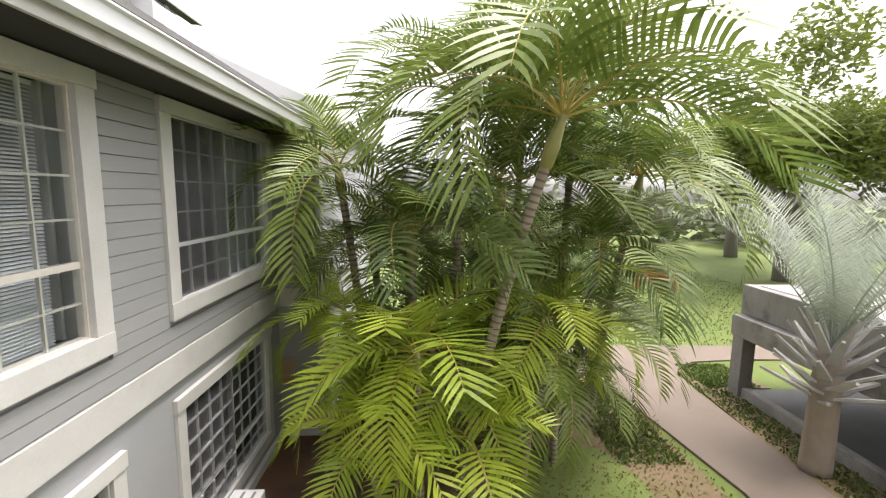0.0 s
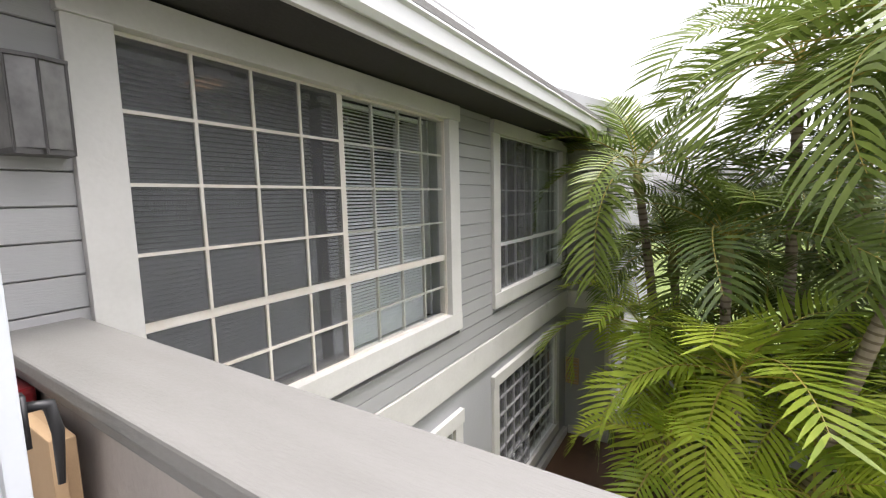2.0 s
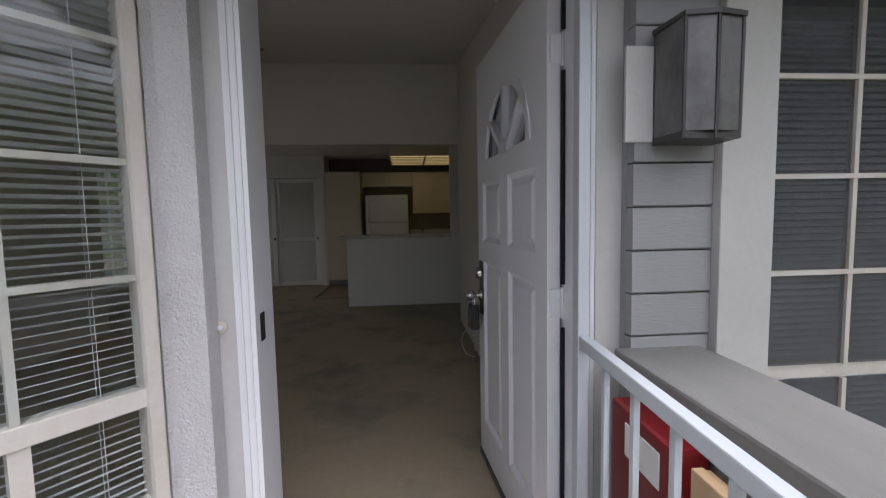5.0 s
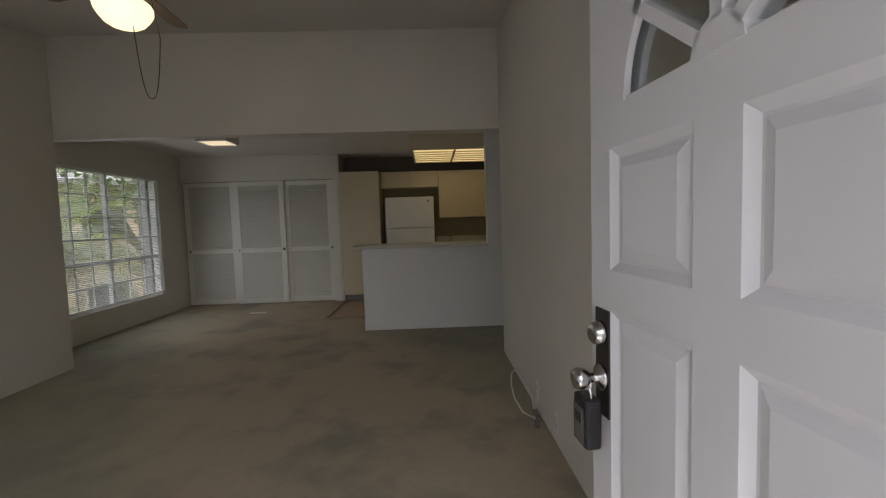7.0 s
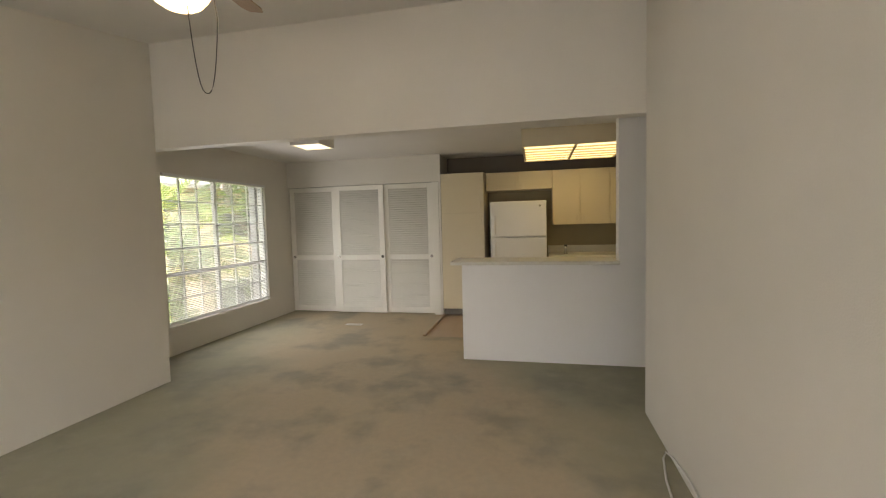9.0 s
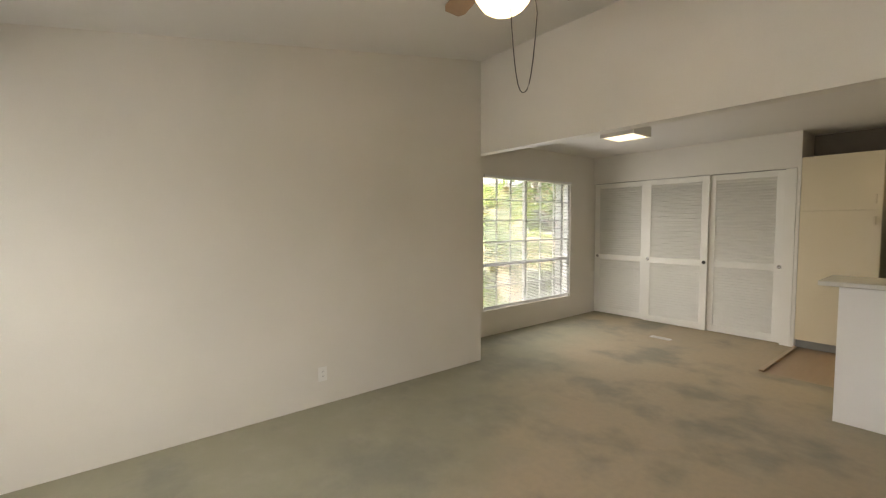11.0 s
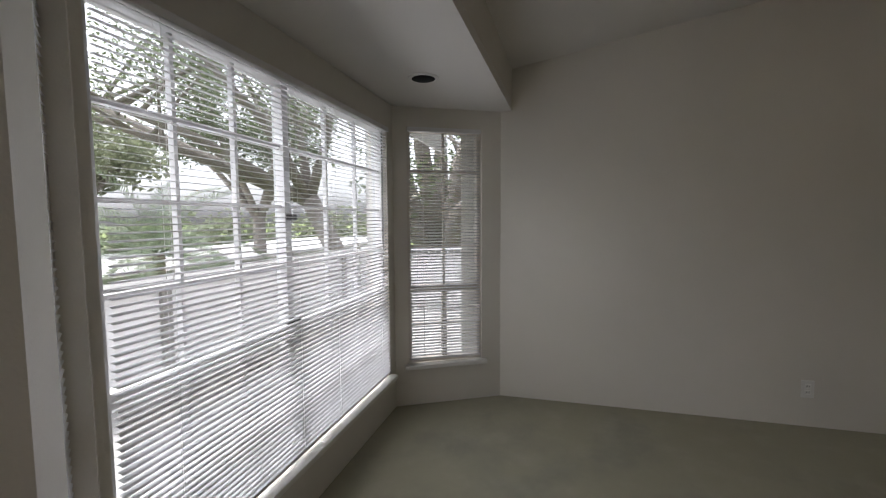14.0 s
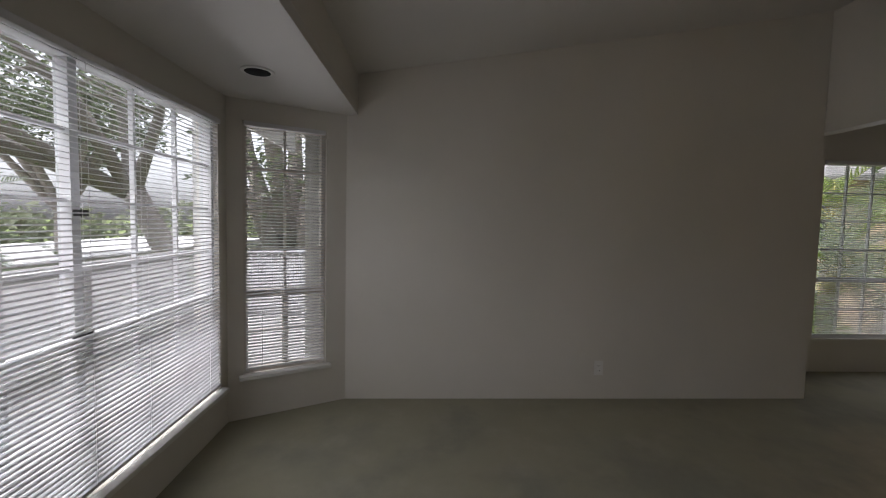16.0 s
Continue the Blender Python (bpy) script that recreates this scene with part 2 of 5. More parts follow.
LANT = surface("lantern_smoked_metal", (0.05, 0.047, 0.046), (0.09, 0.086, 0.083), 0.45, 5, 40, 0.1, metal=0.3, streak=(3, 3, 0.6))
LGLASS = surface("lantern_frosted_glass", (0.06, 0.058, 0.056), (0.2, 0.195, 0.19), 0.35, 9, 40, 0.05, streak=(1, 1, 0.7), amount=0.9)
RED = surface("red_plastic", (0.17, 0.01, 0.013), (0.12, 0.008, 0.01), 0.35, 4, 80, 0.05)
CARDBOARD = surface("cardboard", (0.45, 0.31, 0.18), (0.38, 0.26, 0.15), 0.8, 5, 90, 0.1)
PAPER = surface("paper_label", (0.7, 0.69, 0.66), (0.62, 0.61, 0.58), 0.7, 8, 60, 0.05)
CONC = surface("concrete_path", (0.195, 0.155, 0.122), (0.145, 0.115, 0.09), 0.85, 1.2, 45, 0.3, stain=((0.16, 0.125, 0.1), 0.58, 1.1))
CONCOLD = surface("old_concrete", (0.33, 0.315, 0.3), (0.17, 0.16, 0.15), 0.85, 2.5, 40, 0.4, amount=0.9, streak=(1, 1, 0.4), stain=((0.06, 0.055, 0.05), 0.58, 2.0))
PATIO = surface("stained_patio", (0.15, 0.075, 0.045), (0.09, 0.05, 0.035), 0.6, 2, 40, 0.2, stain=((0.045, 0.03, 0.025), 0.5, 1.5))
SOIL = surface("leaf_litter_soil", (0.22, 0.15, 0.095), (0.15, 0.12, 0.055), 0.95, 2.2, 60, 0.8, amount=1.0, stain=((0.12, 0.14, 0.04), 0.56, 1.6))
GRASS = surface("lawn_grass", (0.10, 0.155, 0.03), (0.15, 0.18, 0.045), 0.9, 0.8, 70, 0.8, amount=1.0, stain=((0.26, 0.2, 0.1), 0.66, 0.6))
BLADE = leafy("grass_blades", (0.08, 0.12, 0.02), (0.19, 0.23, 0.06), 0.3, 0.6)
TRUNKD = surface("palm_trunk_ring", (0.2, 0.15, 0.115), (0.13, 0.1, 0.075), 0.9, 6, 40, 0.5)
TRUNK = surface("palm_trunk", (0.36, 0.29, 0.24), (0.24, 0.19, 0.15), 0.85, 6, 40, 0.5)
CROWNSH = surface("palm_crownshaft", (0.33, 0.29, 0.11), (0.22, 0.24, 0.08), 0.5, 6, 30, 0.1, streak=(1, 1, 0.3))
PETIOLE = surface("palm_petiole", (0.42, 0.31, 0.07), (0.25, 0.27, 0.06), 0.5, 6, 30, 0.1)
FROND = leafy("palm_frond", (0.045, 0.085, 0.02), (0.24, 0.31, 0.065), 0.32)
FRONDY = leafy("palm_frond_bright", (0.19, 0.3, 0.035), (0.54, 0.62, 0.08), 0.45)
FRONDS = leafy("silver_frond", (0.27, 0.32, 0.25), (0.5, 0.54, 0.46), 0.3, 0.55)
LEAF = leafy("broad_leaf", (0.03, 0.07, 0.015), (0.14, 0.2, 0.035), 0.35, 0.5)
LEAFB = leafy("sunny_leaf", (0.05, 0.09, 0.016), (0.22, 0.27, 0.055), 0.35, 0.5)
FRONDG = leafy("grey_green_frond", (0.09, 0.13, 0.08), (0.27, 0.32, 0.2), 0.35, 0.5)
# grey-green leaf, its backlit dullness put into the colour
LEAFG = leafy("backlit_grey_leaf", (0.035, 0.05, 0.022), (0.15, 0.185, 0.09), 0.3, 0.5)
# distance put into the colour: paler, greyer leaves for far trees
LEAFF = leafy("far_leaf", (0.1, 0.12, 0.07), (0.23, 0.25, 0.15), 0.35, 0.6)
BARK = surface("grey_bark", (0.22, 0.195, 0.17), (0.13, 0.115, 0.1), 0.9, 5, 30, 0.6, streak=(1, 1, 0.3))
TANWALL = surface("tan_house_wall", (0.5, 0.4, 0.28), (0.44, 0.35, 0.25), 0.8, 2, 50, 0.2)
BENCHW = surface("bench_wood", (0.36, 0.17, 0.07), (0.28, 0.12, 0.05), 0.6, 5, 60, 0.2)
LAMPGLASS = glow("lit_bowl_glass", (1.0, 0.72, 0.36), 0.5)
DLITE = glow("lit_dining_diffuser", (1.0, 0.82, 0.5), 0.2)
NLITE = glow("lit_orange_strip", (1.0, 0.5, 0.2), 0.2)
KLITE = glow("lit_kitchen_diffuser", (1.0, 0.77, 0.33), 0.2)
GLASS = glass_sheet("window_glass", (0.93, 0.95, 0.95))
SCREEN = mesh_sheet("insect_screen")
FANBLADE = surface("fan_blade_oak", (0.30, 0.2, 0.12), (0.22, 0.14, 0.08), 0.4, 4, 60, 0.1, streak=(6, 1, 1))


# ---- building blocks ----
def box(bm, x0, x1, y0, y1, z0, z1, m=None):
    vs = [bm.verts.new((x, y, z)) for x in (x0, x1) for y in (y0, y1) for z in (z0, z1)]
    for a in ((0, 1, 3, 2), (4, 6, 7, 5), (0, 4, 5, 1), (2, 3, 7, 6), (0, 2, 6, 4), (1, 5, 7, 3)):
        bm.faces.new([vs[i] for i in a])
    if m is not None:
        bmesh.ops.transform(bm, matrix=m, verts=vs)
    return vs


def bbox(x0, x1, y0, y1, z0, z1, bevel=0.0, seg=2):
    bm = bmesh.new()
    box(bm, x0, x1, y0, y1, z0, z1)
    bmesh.ops.recalc_face_normals(bm, faces=bm.faces)
    if bevel:
        bmesh.ops.bevel(bm, geom=bm.edges[:], offset=bevel, segments=seg, affect="EDGES", profile=0.6)
    return bm


def prism(points, depth, axis="y", start=0.0):
    """An outline in two axes pushed along the third."""
    bm = bmesh.new()
    def at(p, d):
        return {"x": (d, p[0], p[1]), "y": (p[0], d, p[1]), "z": (p[0], p[1], d)}[axis]
    a = [bm.verts.new(at(p, start)) for p in points]
    b = [bm.verts.new(at(p, start + depth)) for p in points]
    bm.faces.new(a), bm.faces.new(b)
    for i in range(len(a)):
        j = (i + 1) % len(a)
        bm.faces.new((a[i], a[j], b[j], b[i]))
    bmesh.ops.recalc_face_normals(bm, faces=bm.faces)
    return bm


def lathe(profile, n=24):
    """A turned shape about z, from (radius, height) pairs."""
    bm = bmesh.new()
    rings = [[bm.verts.new((r * math.cos(2 * math.pi * i / n), r * math.sin(2 * math.pi * i / n), z)) for i in range(n)] for r, z in profile]
    for a, b in zip(rings, rings[1:]):
        for i in range(n):
            j = (i + 1) % n
            bm.faces.new((a[i], a[j], b[j], b[i]))
    bm.faces.new(rings[0][::-1]), bm.faces.new(rings[-1])
    bmesh.ops.recalc_face_normals(bm, faces=bm.faces)
    return bm


def tube(bm, points, radii, n=8):
    """A round tube through points."""
    pts = [Vector(p) for p in points]
    rings = []
    for i, p in enumerate(pts):
        d = (pts[min(i + 1, len(pts) - 1)] - pts[max(i - 1, 0)]).normalized()
        s = d.cross(Vector((0.31, 0.17, 0.93))).normalized() if abs(d.z) < 0.95 else d.cross(Vector((1, 0.1, 0))).normalized()
        u = s.cross(d)
        r = radii[i] if isinstance(radii, (list, tuple)) else radii
        rings.append([bm.verts.new(p + (s * math.cos(2 * math.pi * k / n) + u * math.sin(2 * math.pi * k / n)) * r) for k in range(n)])
    for a, b in zip(rings, rings[1:]):
        for i in range(n):
            j = (i + 1) % n
            bm.faces.new((a[i], a[j], b[j], b[i]))
    bm.faces.new(rings[0]), bm.faces.new(rings[-1][::-1])
    return bm


def mesh_from(name, bm, material, smooth=False):
    me = bpy.data.meshes.new(name)
    bmesh.ops.recalc_face_normals(bm, faces=bm.faces)
    bm.to_mesh(me)
    bm.free()
    me.materials.append(material)
    if smooth:
        for p in me.polygons:
            p.use_smooth = True
    return me


def part(name, bm, material, parent, label="", smooth=False, at=None):
    ob = new(name, mesh_from(name, bm, material, smooth))
    ob.parent = parent
    if at is not None:
        ob.matrix_basis = at
    return tagged(ob, label)


def piece(name, mesh, parent, at):
    ob = new(name, mesh)
    ob.parent = parent
    ob.matrix_basis = at
    return ob


def thing(name, label, category, at=None, group="", kind=""):
    ob = new(name)
    ob.empty_display_size = 0.1
    if at is not None:
        ob.matrix_basis = at
    return tagged(ob, label, category, group, kind)


def solid(name, bm, material, label, category, at=None, group="", kind="", smooth=False):
    ob = new(name, mesh_from(name, bm, material, smooth))
    if at is not None:
        ob.matrix_basis = at
    return tagged(ob, label, category, group, kind)


def structure(name, bm, material, label, category="wall"):
    return solid(name, bm, material, label, category, kind="structure")


def boxes(*sets):
    bm = bmesh.new()
    for s in sets:
        box(bm, *s)
    return bm


def wall_x(x0, x1, y0, y1, z0, z1, holes):
    """A wall along x, with rectangular holes (x0, x1, z0, z1) through it."""
    bm = bmesh.new()
    xs = sorted({x0, x1, *[v for h in holes for v in h[:2]]})
    for a, b in zip(xs, xs[1:]):
        cut = sorted((h[2], h[3]) for h in holes if h[0] <= a + 1e-6 and h[1] >= b - 1e-6)
        z = z0
        for c0, c1 in cut:
            if c0 > z + 1e-6:
                box(bm, a, b, y0, y1, z, c0)
            z = c1
        if z < z1 - 1e-6:
            box(bm, a, b, y0, y1, z, z1)
    return bm


# ---- rooms: living room, dining corner, kitchen ----
XL, XR = -3.912, 0.212          # living room walls
YF, YH = 0.22, 4.041            # inside of the front wall, and the header
YB = -0.405                     # inside of the bay's front
XD, YC, YK = -4.55, 7.125, 7.72 # dining wall, closet wall, kitchen back wall
ZC = 2.46                       # dining and kitchen ceiling


def slope(y):
    return 2.456 + 0.171 * (y - 0.385)


floor_bm = bmesh.new()
box(floor_bm, XL - 0.1, 0.4, YF, YH + 0.05, -0.08, 0)
box(floor_bm, XD - 0.1, -1.945, YH + 0.05, YC + 0.7, -0.08, 0)
box(floor_bm, -1.945, 1.4, YH + 0.05, 5.88, -0.08, 0)
v = [floor_bm.verts.new((x, y, z)) for z in (-0.08, 0) for x, y in ((XL, YF), (-0.97, YF), (-1.46, YB - 0.03), (-3.52, YB - 0.03))]
floor_bm.faces.new(v[:4]), floor_bm.faces.new(v[4:])
structure("floor", floor_bm, CARPET, "worn sage and tan carpet with traffic stains", "floor")
structure("floor_kitchen", boxes((-1.945, 1.4, 5.88, YK, -0.08, -0.006)), VINYL, "brown wood-look vinyl kitchen floor", "floor")
structure("trim_carpet_edge", bbox(-1.965, -1.925, 5.88, YC, 0.0, 0.018, 0.006), VINYL, "brown wooden carpet edge strip", "trim")

structure("wall_right", boxes((XR, XR + 0.12, YF, YH, 0, 3.25)), WALL, "long plain warm white living room wall")
structure("wall_left", boxes((XL - 0.12, XL, 0.0, YH - 0.004, 0, 3.25)), WALL, "plain warm white living room wall")
structure("wall_header", boxes((XL - 0.12, 1.4, YH, YH + 0.12, 2.153, 3.25)), WALL, "warm white header above the dining opening")
structure("wall_dining_return", boxes((XD - 0.12, XL - 0.124, YH - 0.16, YH - 0.04, 0, ZC)), WALL, "short warm white return wall")
structure("wall_kitchen_right", boxes((1.4, 1.52, YH, YK + 0.1, 0, ZC), (XR + 0.12, 1.4, YH, YH + 0.1, 0, 2.16)), WALL, "plain kitchen side wall")
bmd = bmesh.new()
for a in ((YH + 0.12, 4.69, 0, ZC), (6.52, YC + 0.7, 0, ZC), (4.69, 6.52, 0, 0.325), (4.69, 6.52, 2.05, ZC)):
    box(bmd, XD - 0.14, XD, *a)
structure("wall_dining_window", bmd, WALL, "warm white dining wall with a wide window")
structure("wall_closet", boxes((XD, -4.548, YC, YC + 0.1, 0, 2.05), (XD, -1.963, YC, YC + 0.1, 2.05, ZC), (-1.995, -1.963, YC, YC + 0.6, 0, 2.05), (XD, -1.963, YC + 0.62, YC + 0.7, 0, ZC), (-1.995, -1.963, YC + 0.1, YC + 0.63, 2.05, ZC)), WALL, "warm white wall above the closet doors")
structure("wall_kitchen_back", boxes((-1.963, 1.4, YK, YK + 0.1, 0, 2.157)), OLIVEWALL, "olive painted kitchen back wall")
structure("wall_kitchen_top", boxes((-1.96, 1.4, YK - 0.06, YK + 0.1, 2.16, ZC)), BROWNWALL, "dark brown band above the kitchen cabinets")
structure("ceiling_dining", boxes((XD - 0.1, 1.5, YH + 0.12, YK + 0.1, ZC, ZC + 0.08)), CEIL, "flat white dining and kitchen ceiling", "ceiling")
structure("ceiling_living", prism([(YF - 0.15, slope(YF - 0.15)), (YH, slope(YH)), (YH, slope(YH) + 0.1), (YF - 0.15, slope(YF - 0.15) + 0.1)], XR - XL + 0.2, "x", XL - 0.1), CEIL, "sloping white living room ceiling", "ceiling")
structure("ceiling_bay", prism([(XL, 0.385), (-0.97, 0.31), (-0.97, YF), (-1.46, YB - 0.05), (-3.52, YB - 0.05), (XL, YF)], 0.06, "z", 2.157), CEIL, "low flat white bay ceiling", "ceiling")
structure("wall_bay_beam", prism([(XL, 0.225), (-0.97, 0.225), (-0.97, 0.31), (XL, 0.385)], 0.48, "z", 2.219), WALL, "white beam face above the bay")

# front wall with the entry, outside face at y = 0.1
structure("wall_front", boxes((-0.988, -0.885, 0.1, YF, -0.1, 2.9), (0.122, XR + 0.1, 0.1, YF - 0.003, -0.1, 2.9), (-0.885, 0.122, 0.1, YF, 2.1, 2.9)), WALL, "white front wall round the entry")
structure("door_frame", boxes((-0.885, -0.84, 0.05, YF + 0.005, -0.06, 2.1), (0.08, 0.122, 0.05, YF - 0.02, -0.06, 2.1), (-0.84, 0.08, 0.05, YF - 0.02, 2.052, 2.1), (-0.84, -0.833, 0.05, 0.15, -0.06, 2.052), (-0.833, 0.08, 0.05, 0.15, 2.037, 2.052)), DOORW, "white painted entry door frame", "door frame")
structure("trim_jamb_bead", boxes((-0.873, -0.865, 0.043, 0.05, -0.06, 2.1), (-0.852, -0.846, 0.045, 0.05, -0.06, 2.1), (0.088, 0.094, 0.044, 0.05, -0.06, 2.1), (0.106, 0.114, 0.043, 0.05, -0.06, 2.1)), ALU, "white ribbed metal edging on the door frame", "trim")
# black strips put in for the dark gap between door edge and jamb
structure("trim_hinge_gap", boxes(*[(0.0655, 0.0785, 0.166, 0.1705, a, b) for a, b in ((1.85, 2.04), (1.07, 1.73), (0.27, 0.93), (0.0, 0.14))]), MATTE, "black strips filling the dark gap at the hinges", "trim")
structure("trim_entry", boxes((-0.965, -0.887, 0.066, 0.1, -0.1, 2.2), (0.124, 0.225, 0.05, 0.1, -0.1, 2.2), (-0.887, 0.124, 0.075, 0.1, 2.102, 2.2)), EXTRIM, "weathered white boards round the entry", "trim")
structure("threshold", bbox(-0.84, 0.08, 0.06, YF + 0.03, -0.06, 0.012, 0.008), ALU, "aluminium door threshold", "threshold")


def bay_side(name, p, q, start=0.115, thick=0.13, wide=0.56):
    """An angled bay wall from p to q seen from above, with a tall narrow window hole; returns the pose of its inside face."""
    d = Vector((q[0] - p[0], q[1] - p[1], 0))
    w = d.length
    at = pose(p[0], p[1], 0, 0, 0, math.degrees(math.atan2(d.y, d.x)))
    bm = wall_x(0, w, 0, thick, -0.1, 2.157, [(start, start + wide, 0.31, 2.02)])
    ob = structure(name, bm, WALL, "angled warm white bay wall with a tall window")
    ob.matrix_basis = at
    out = wall_x(-0.0, w, thick + 0.002, thick + 0.012, -0.12, 2.4, [(start - 0.01, start + wide + 0.01, 0.30, 2.03)])
    oo = structure(name + "_outside", out, STUCCOW, "white stucco bay face", "wall")
    oo.matrix_basis = at
    return at


side_far = bay_side("wall_bay_far", (-3.52, -0.42), (-3.915, 0.31))
side_near = bay_side("wall_bay_near", (-0.985, 0.22), (-1.49, -0.42), 0.235, 0.1, 0.52)
structure("wall_bay_front", wall_x(-3.62, -1.4, YB - 0.13, YB, -0.1, 2.157, [(-3.42, -1.51, 0.275, 1.985)]), WALL, "warm white bay wall with a wide window")
structure("wall_bay_front_outside", wall_x(-3.6, -1.4, YB - 0.16, YB - 0.132, -0.12, 2.4, [(-3.43, -1.50, 0.265, 1.995)]), STUCCOW, "white stucco bay front", "wall")
structure("wall_corner_post", boxes((-1.045, -0.937, -0.004, 0.064, -0.12, 2.4), (-1.045, -0.967, 0.064, 0.098, -0.12, 2.4)), STUCCOW, "rough white stucco corner board beside the entry", "trim")


# ---- windows and blinds ----
def window(name, at, width, z0, z1, halves, rail, rows, low, depth=0.07, label="", sill=True, screen_half=None, sash=ALU, munt=0.016, stool=None, split=0.5):
    """A slider window in its hole: x along the wall, y = 0 the inside face and + outwards. halves: columns of panes in each half."""
    w = thing(name, label, "window", at, kind="structure")
    f = 0.03
    part("window_frame", boxes((0, f, 0.03, 0.03 + depth, z0, z1), (width - f, width, 0.03, 0.03 + depth, z0, z1), (f, width - f, 0.03, 0.03 + depth, z0, z0 + f), (f, width - f, 0.03, 0.03 + depth, z1 - f, z1)), sash, w)
    if stool:
        part("window_sill", bbox(-0.03, width + 0.03, -stool, 0.03, z0 - 0.03, z0 - 0.002, 0.006), TRIMW, w, "white painted window sill")
    n = len(halves)
    part("transom", boxes((f, width - f, 0.04, 0.085, rail - 0.022, rail + 0.022)), sash, w)
    for k in range(1, n):
        x = width * split
        part("mullion", boxes((x - 0.021, x + 0.021, 0.038, 0.09, z0 + f, rail - 0.022), (x - 0.021, x + 0.021, 0.038, 0.09, rail + 0.022, z1 - f)), sash, w)
    for k, cols in enumerate(halves):
        fw = 0.031 if screen_half == k else 0.0
        sy = 0.092 if sash is ALUOLD else 0.107
        a = (0 if k == 0 else width * split) + (f if k == 0 else 0.026)
        b = (width if k == n - 1 else width * split) - (f if k == n - 1 else 0.026)
        for lo, hi, r in ((z0 + f, rail - 0.022, low), (rail + 0.022, z1 - f, rows)):
            for i in range(1, cols):
                x = a + (b - a) * i / cols
                part("muntin", boxes((x - munt / 2, x + munt / 2, 0.05 + fw, 0.072 + fw, lo, hi)), sash, w)
            for j in range(1, r):
                z = lo + (hi - lo) * j / r
                part("muntin", boxes((a, b, 0.048 + fw, 0.074 + fw, z - munt / 2, z + munt / 2)), sash, w)
            pane = part("pane", boxes((a, b, 0.0755, 0.0785, lo, hi)), GLASS, w)
            pane.visible_shadow = False
            if screen_half == k:
                sc = part("insect_screen", boxes((a, b, sy, sy + 0.002, lo, hi)), SCREEN, w, "grey insect screen")
                sc.visible_shadow = False
    return w


def venetian(at, width, z0, z1, tilt=12.0, pitch=0.0214, y=-0.02, cords=(0.12, 0.5, 0.88), label="white aluminium venetian blind, lowered with open slats", slat_w=0.0255, group=""):
    """A lowered venetian blind: y is its depth in front of the window."""
    b = thing("venetian_blind", label, "blind", at, group)
    part("headrail", bbox(0, width, y - 0.018, y + 0.018, z1 - 0.03, z1, 0.003), SLAT, b)
    bm = bmesh.new()
    c = slat_w / 2
    ring = [(-c, 0), (-c * 0.35, 0.0024), (c * 0.35, 0.0024), (c, 0)]
    left = [bm.verts.new((0.006, p, q)) for p, q in ring]
    right = [bm.verts.new((width - 0.006, p, q)) for p, q in ring]
    for i in range(3):
        bm.faces.new((left[i], left[i + 1], right[i + 1], right[i]))
    mesh = mesh_from("slat", bm, SLAT)
    n = int((z1 - z0 - 0.06) / pitch)
    rng = random.Random(int(width * 1000))
    for i in range(n):
        piece("slat", mesh, b, pose(0, y, z1 - 0.045 - i * pitch, tilt + rng.uniform(-1.5, 1.5), 0, 0))
    part("bottom_rail", bbox(0.004, width - 0.004, y - 0.012, y + 0.012, z1 - 0.055 - n * pitch, z1 - 0.04 - n * pitch, 0.003), SLAT, b)
    for cx in cords:
        cb = bmesh.new()
        for s in (-0.013, 0.013):
            tube(cb, [(cx * width, y + s, z1 - 0.03), (cx * width, y + s, z1 - 0.05 - n * pitch)], 0.0009, 4)
        part("cord", cb, SLAT, b)
    return b


# the wide bay window: x runs towards -x from inside, so turn it half round
BAYW = pose(-1.51, YB, 0, 0, 0, 180)
window("window_1", BAYW, 1.91, 0.275, 1.985, (3, 3), 0.88, 4, 2, split=0.445, label="wide white slider window of the bay with muntins", stool=0.05, munt=0.014)
venetian(BAYW @ pose(0.01, 0, 0), 1.89, 0.29, 1.983, tilt=8, y=-0.005, cords=(0.1, 0.44, 0.62, 0.92))
FARW = side_far @ pose(0.115, 0, 0)
NEARW = side_near @ pose(0.235, 0, 0)
for nm, at in (("window_2", FARW), ("window_3", NEARW)):
    near = nm == "window_3"
    out, wd = (0.02, 0.52) if near else (0.0, 0.56)
    at = at @ pose(0, out, 0)
    window(nm, at, wd, 0.31, 2.02, (2,), 0.86, 4, 2, label="tall narrow white bay window with muntins", stool=0.05, sash=ALUOLD)
    lo = 0.31 + 0.03
    wob = bpy.data.objects[nm]
    part("mullion", boxes((wd / 2 - 0.018, wd / 2 + 0.018, 0.046, 0.08, lo, 0.838)), ALUOLD, wob)
    venetian(at @ pose(0.01, 0, 0), wd - 0.02, 0.325, 2.018, tilt=18, y=0.036 if near else 0.005, cords=(0.2, 0.8), group="bay side blinds")
DINW = pose(XD, 4.69, 0, 0, 0, 90)
window("window_4", DINW, 1.83, 0.325, 2.05, (3, 3), 0.90, 4, 2, split=0.465, label="wide white dining window with muntins", stool=None)
venetian(DINW @ pose(0.01, 0, 0), 1.81, 0.345, 2.046, tilt=20, y=0.0, cords=(0.1, 0.36, 0.64, 0.9))
part("latch", bbox(0.83, 0.875, 0.02, 0.037, 1.45, 1.475, 0.004), BLACK, bpy.data.objects["window_4"], "small black window latch")
part("latch", bbox(0.83, 0.88, 0.012, 0.037, 1.37, 1.395, 0.004), BLACK, bpy.data.objects["window_1"], "small black window latch")
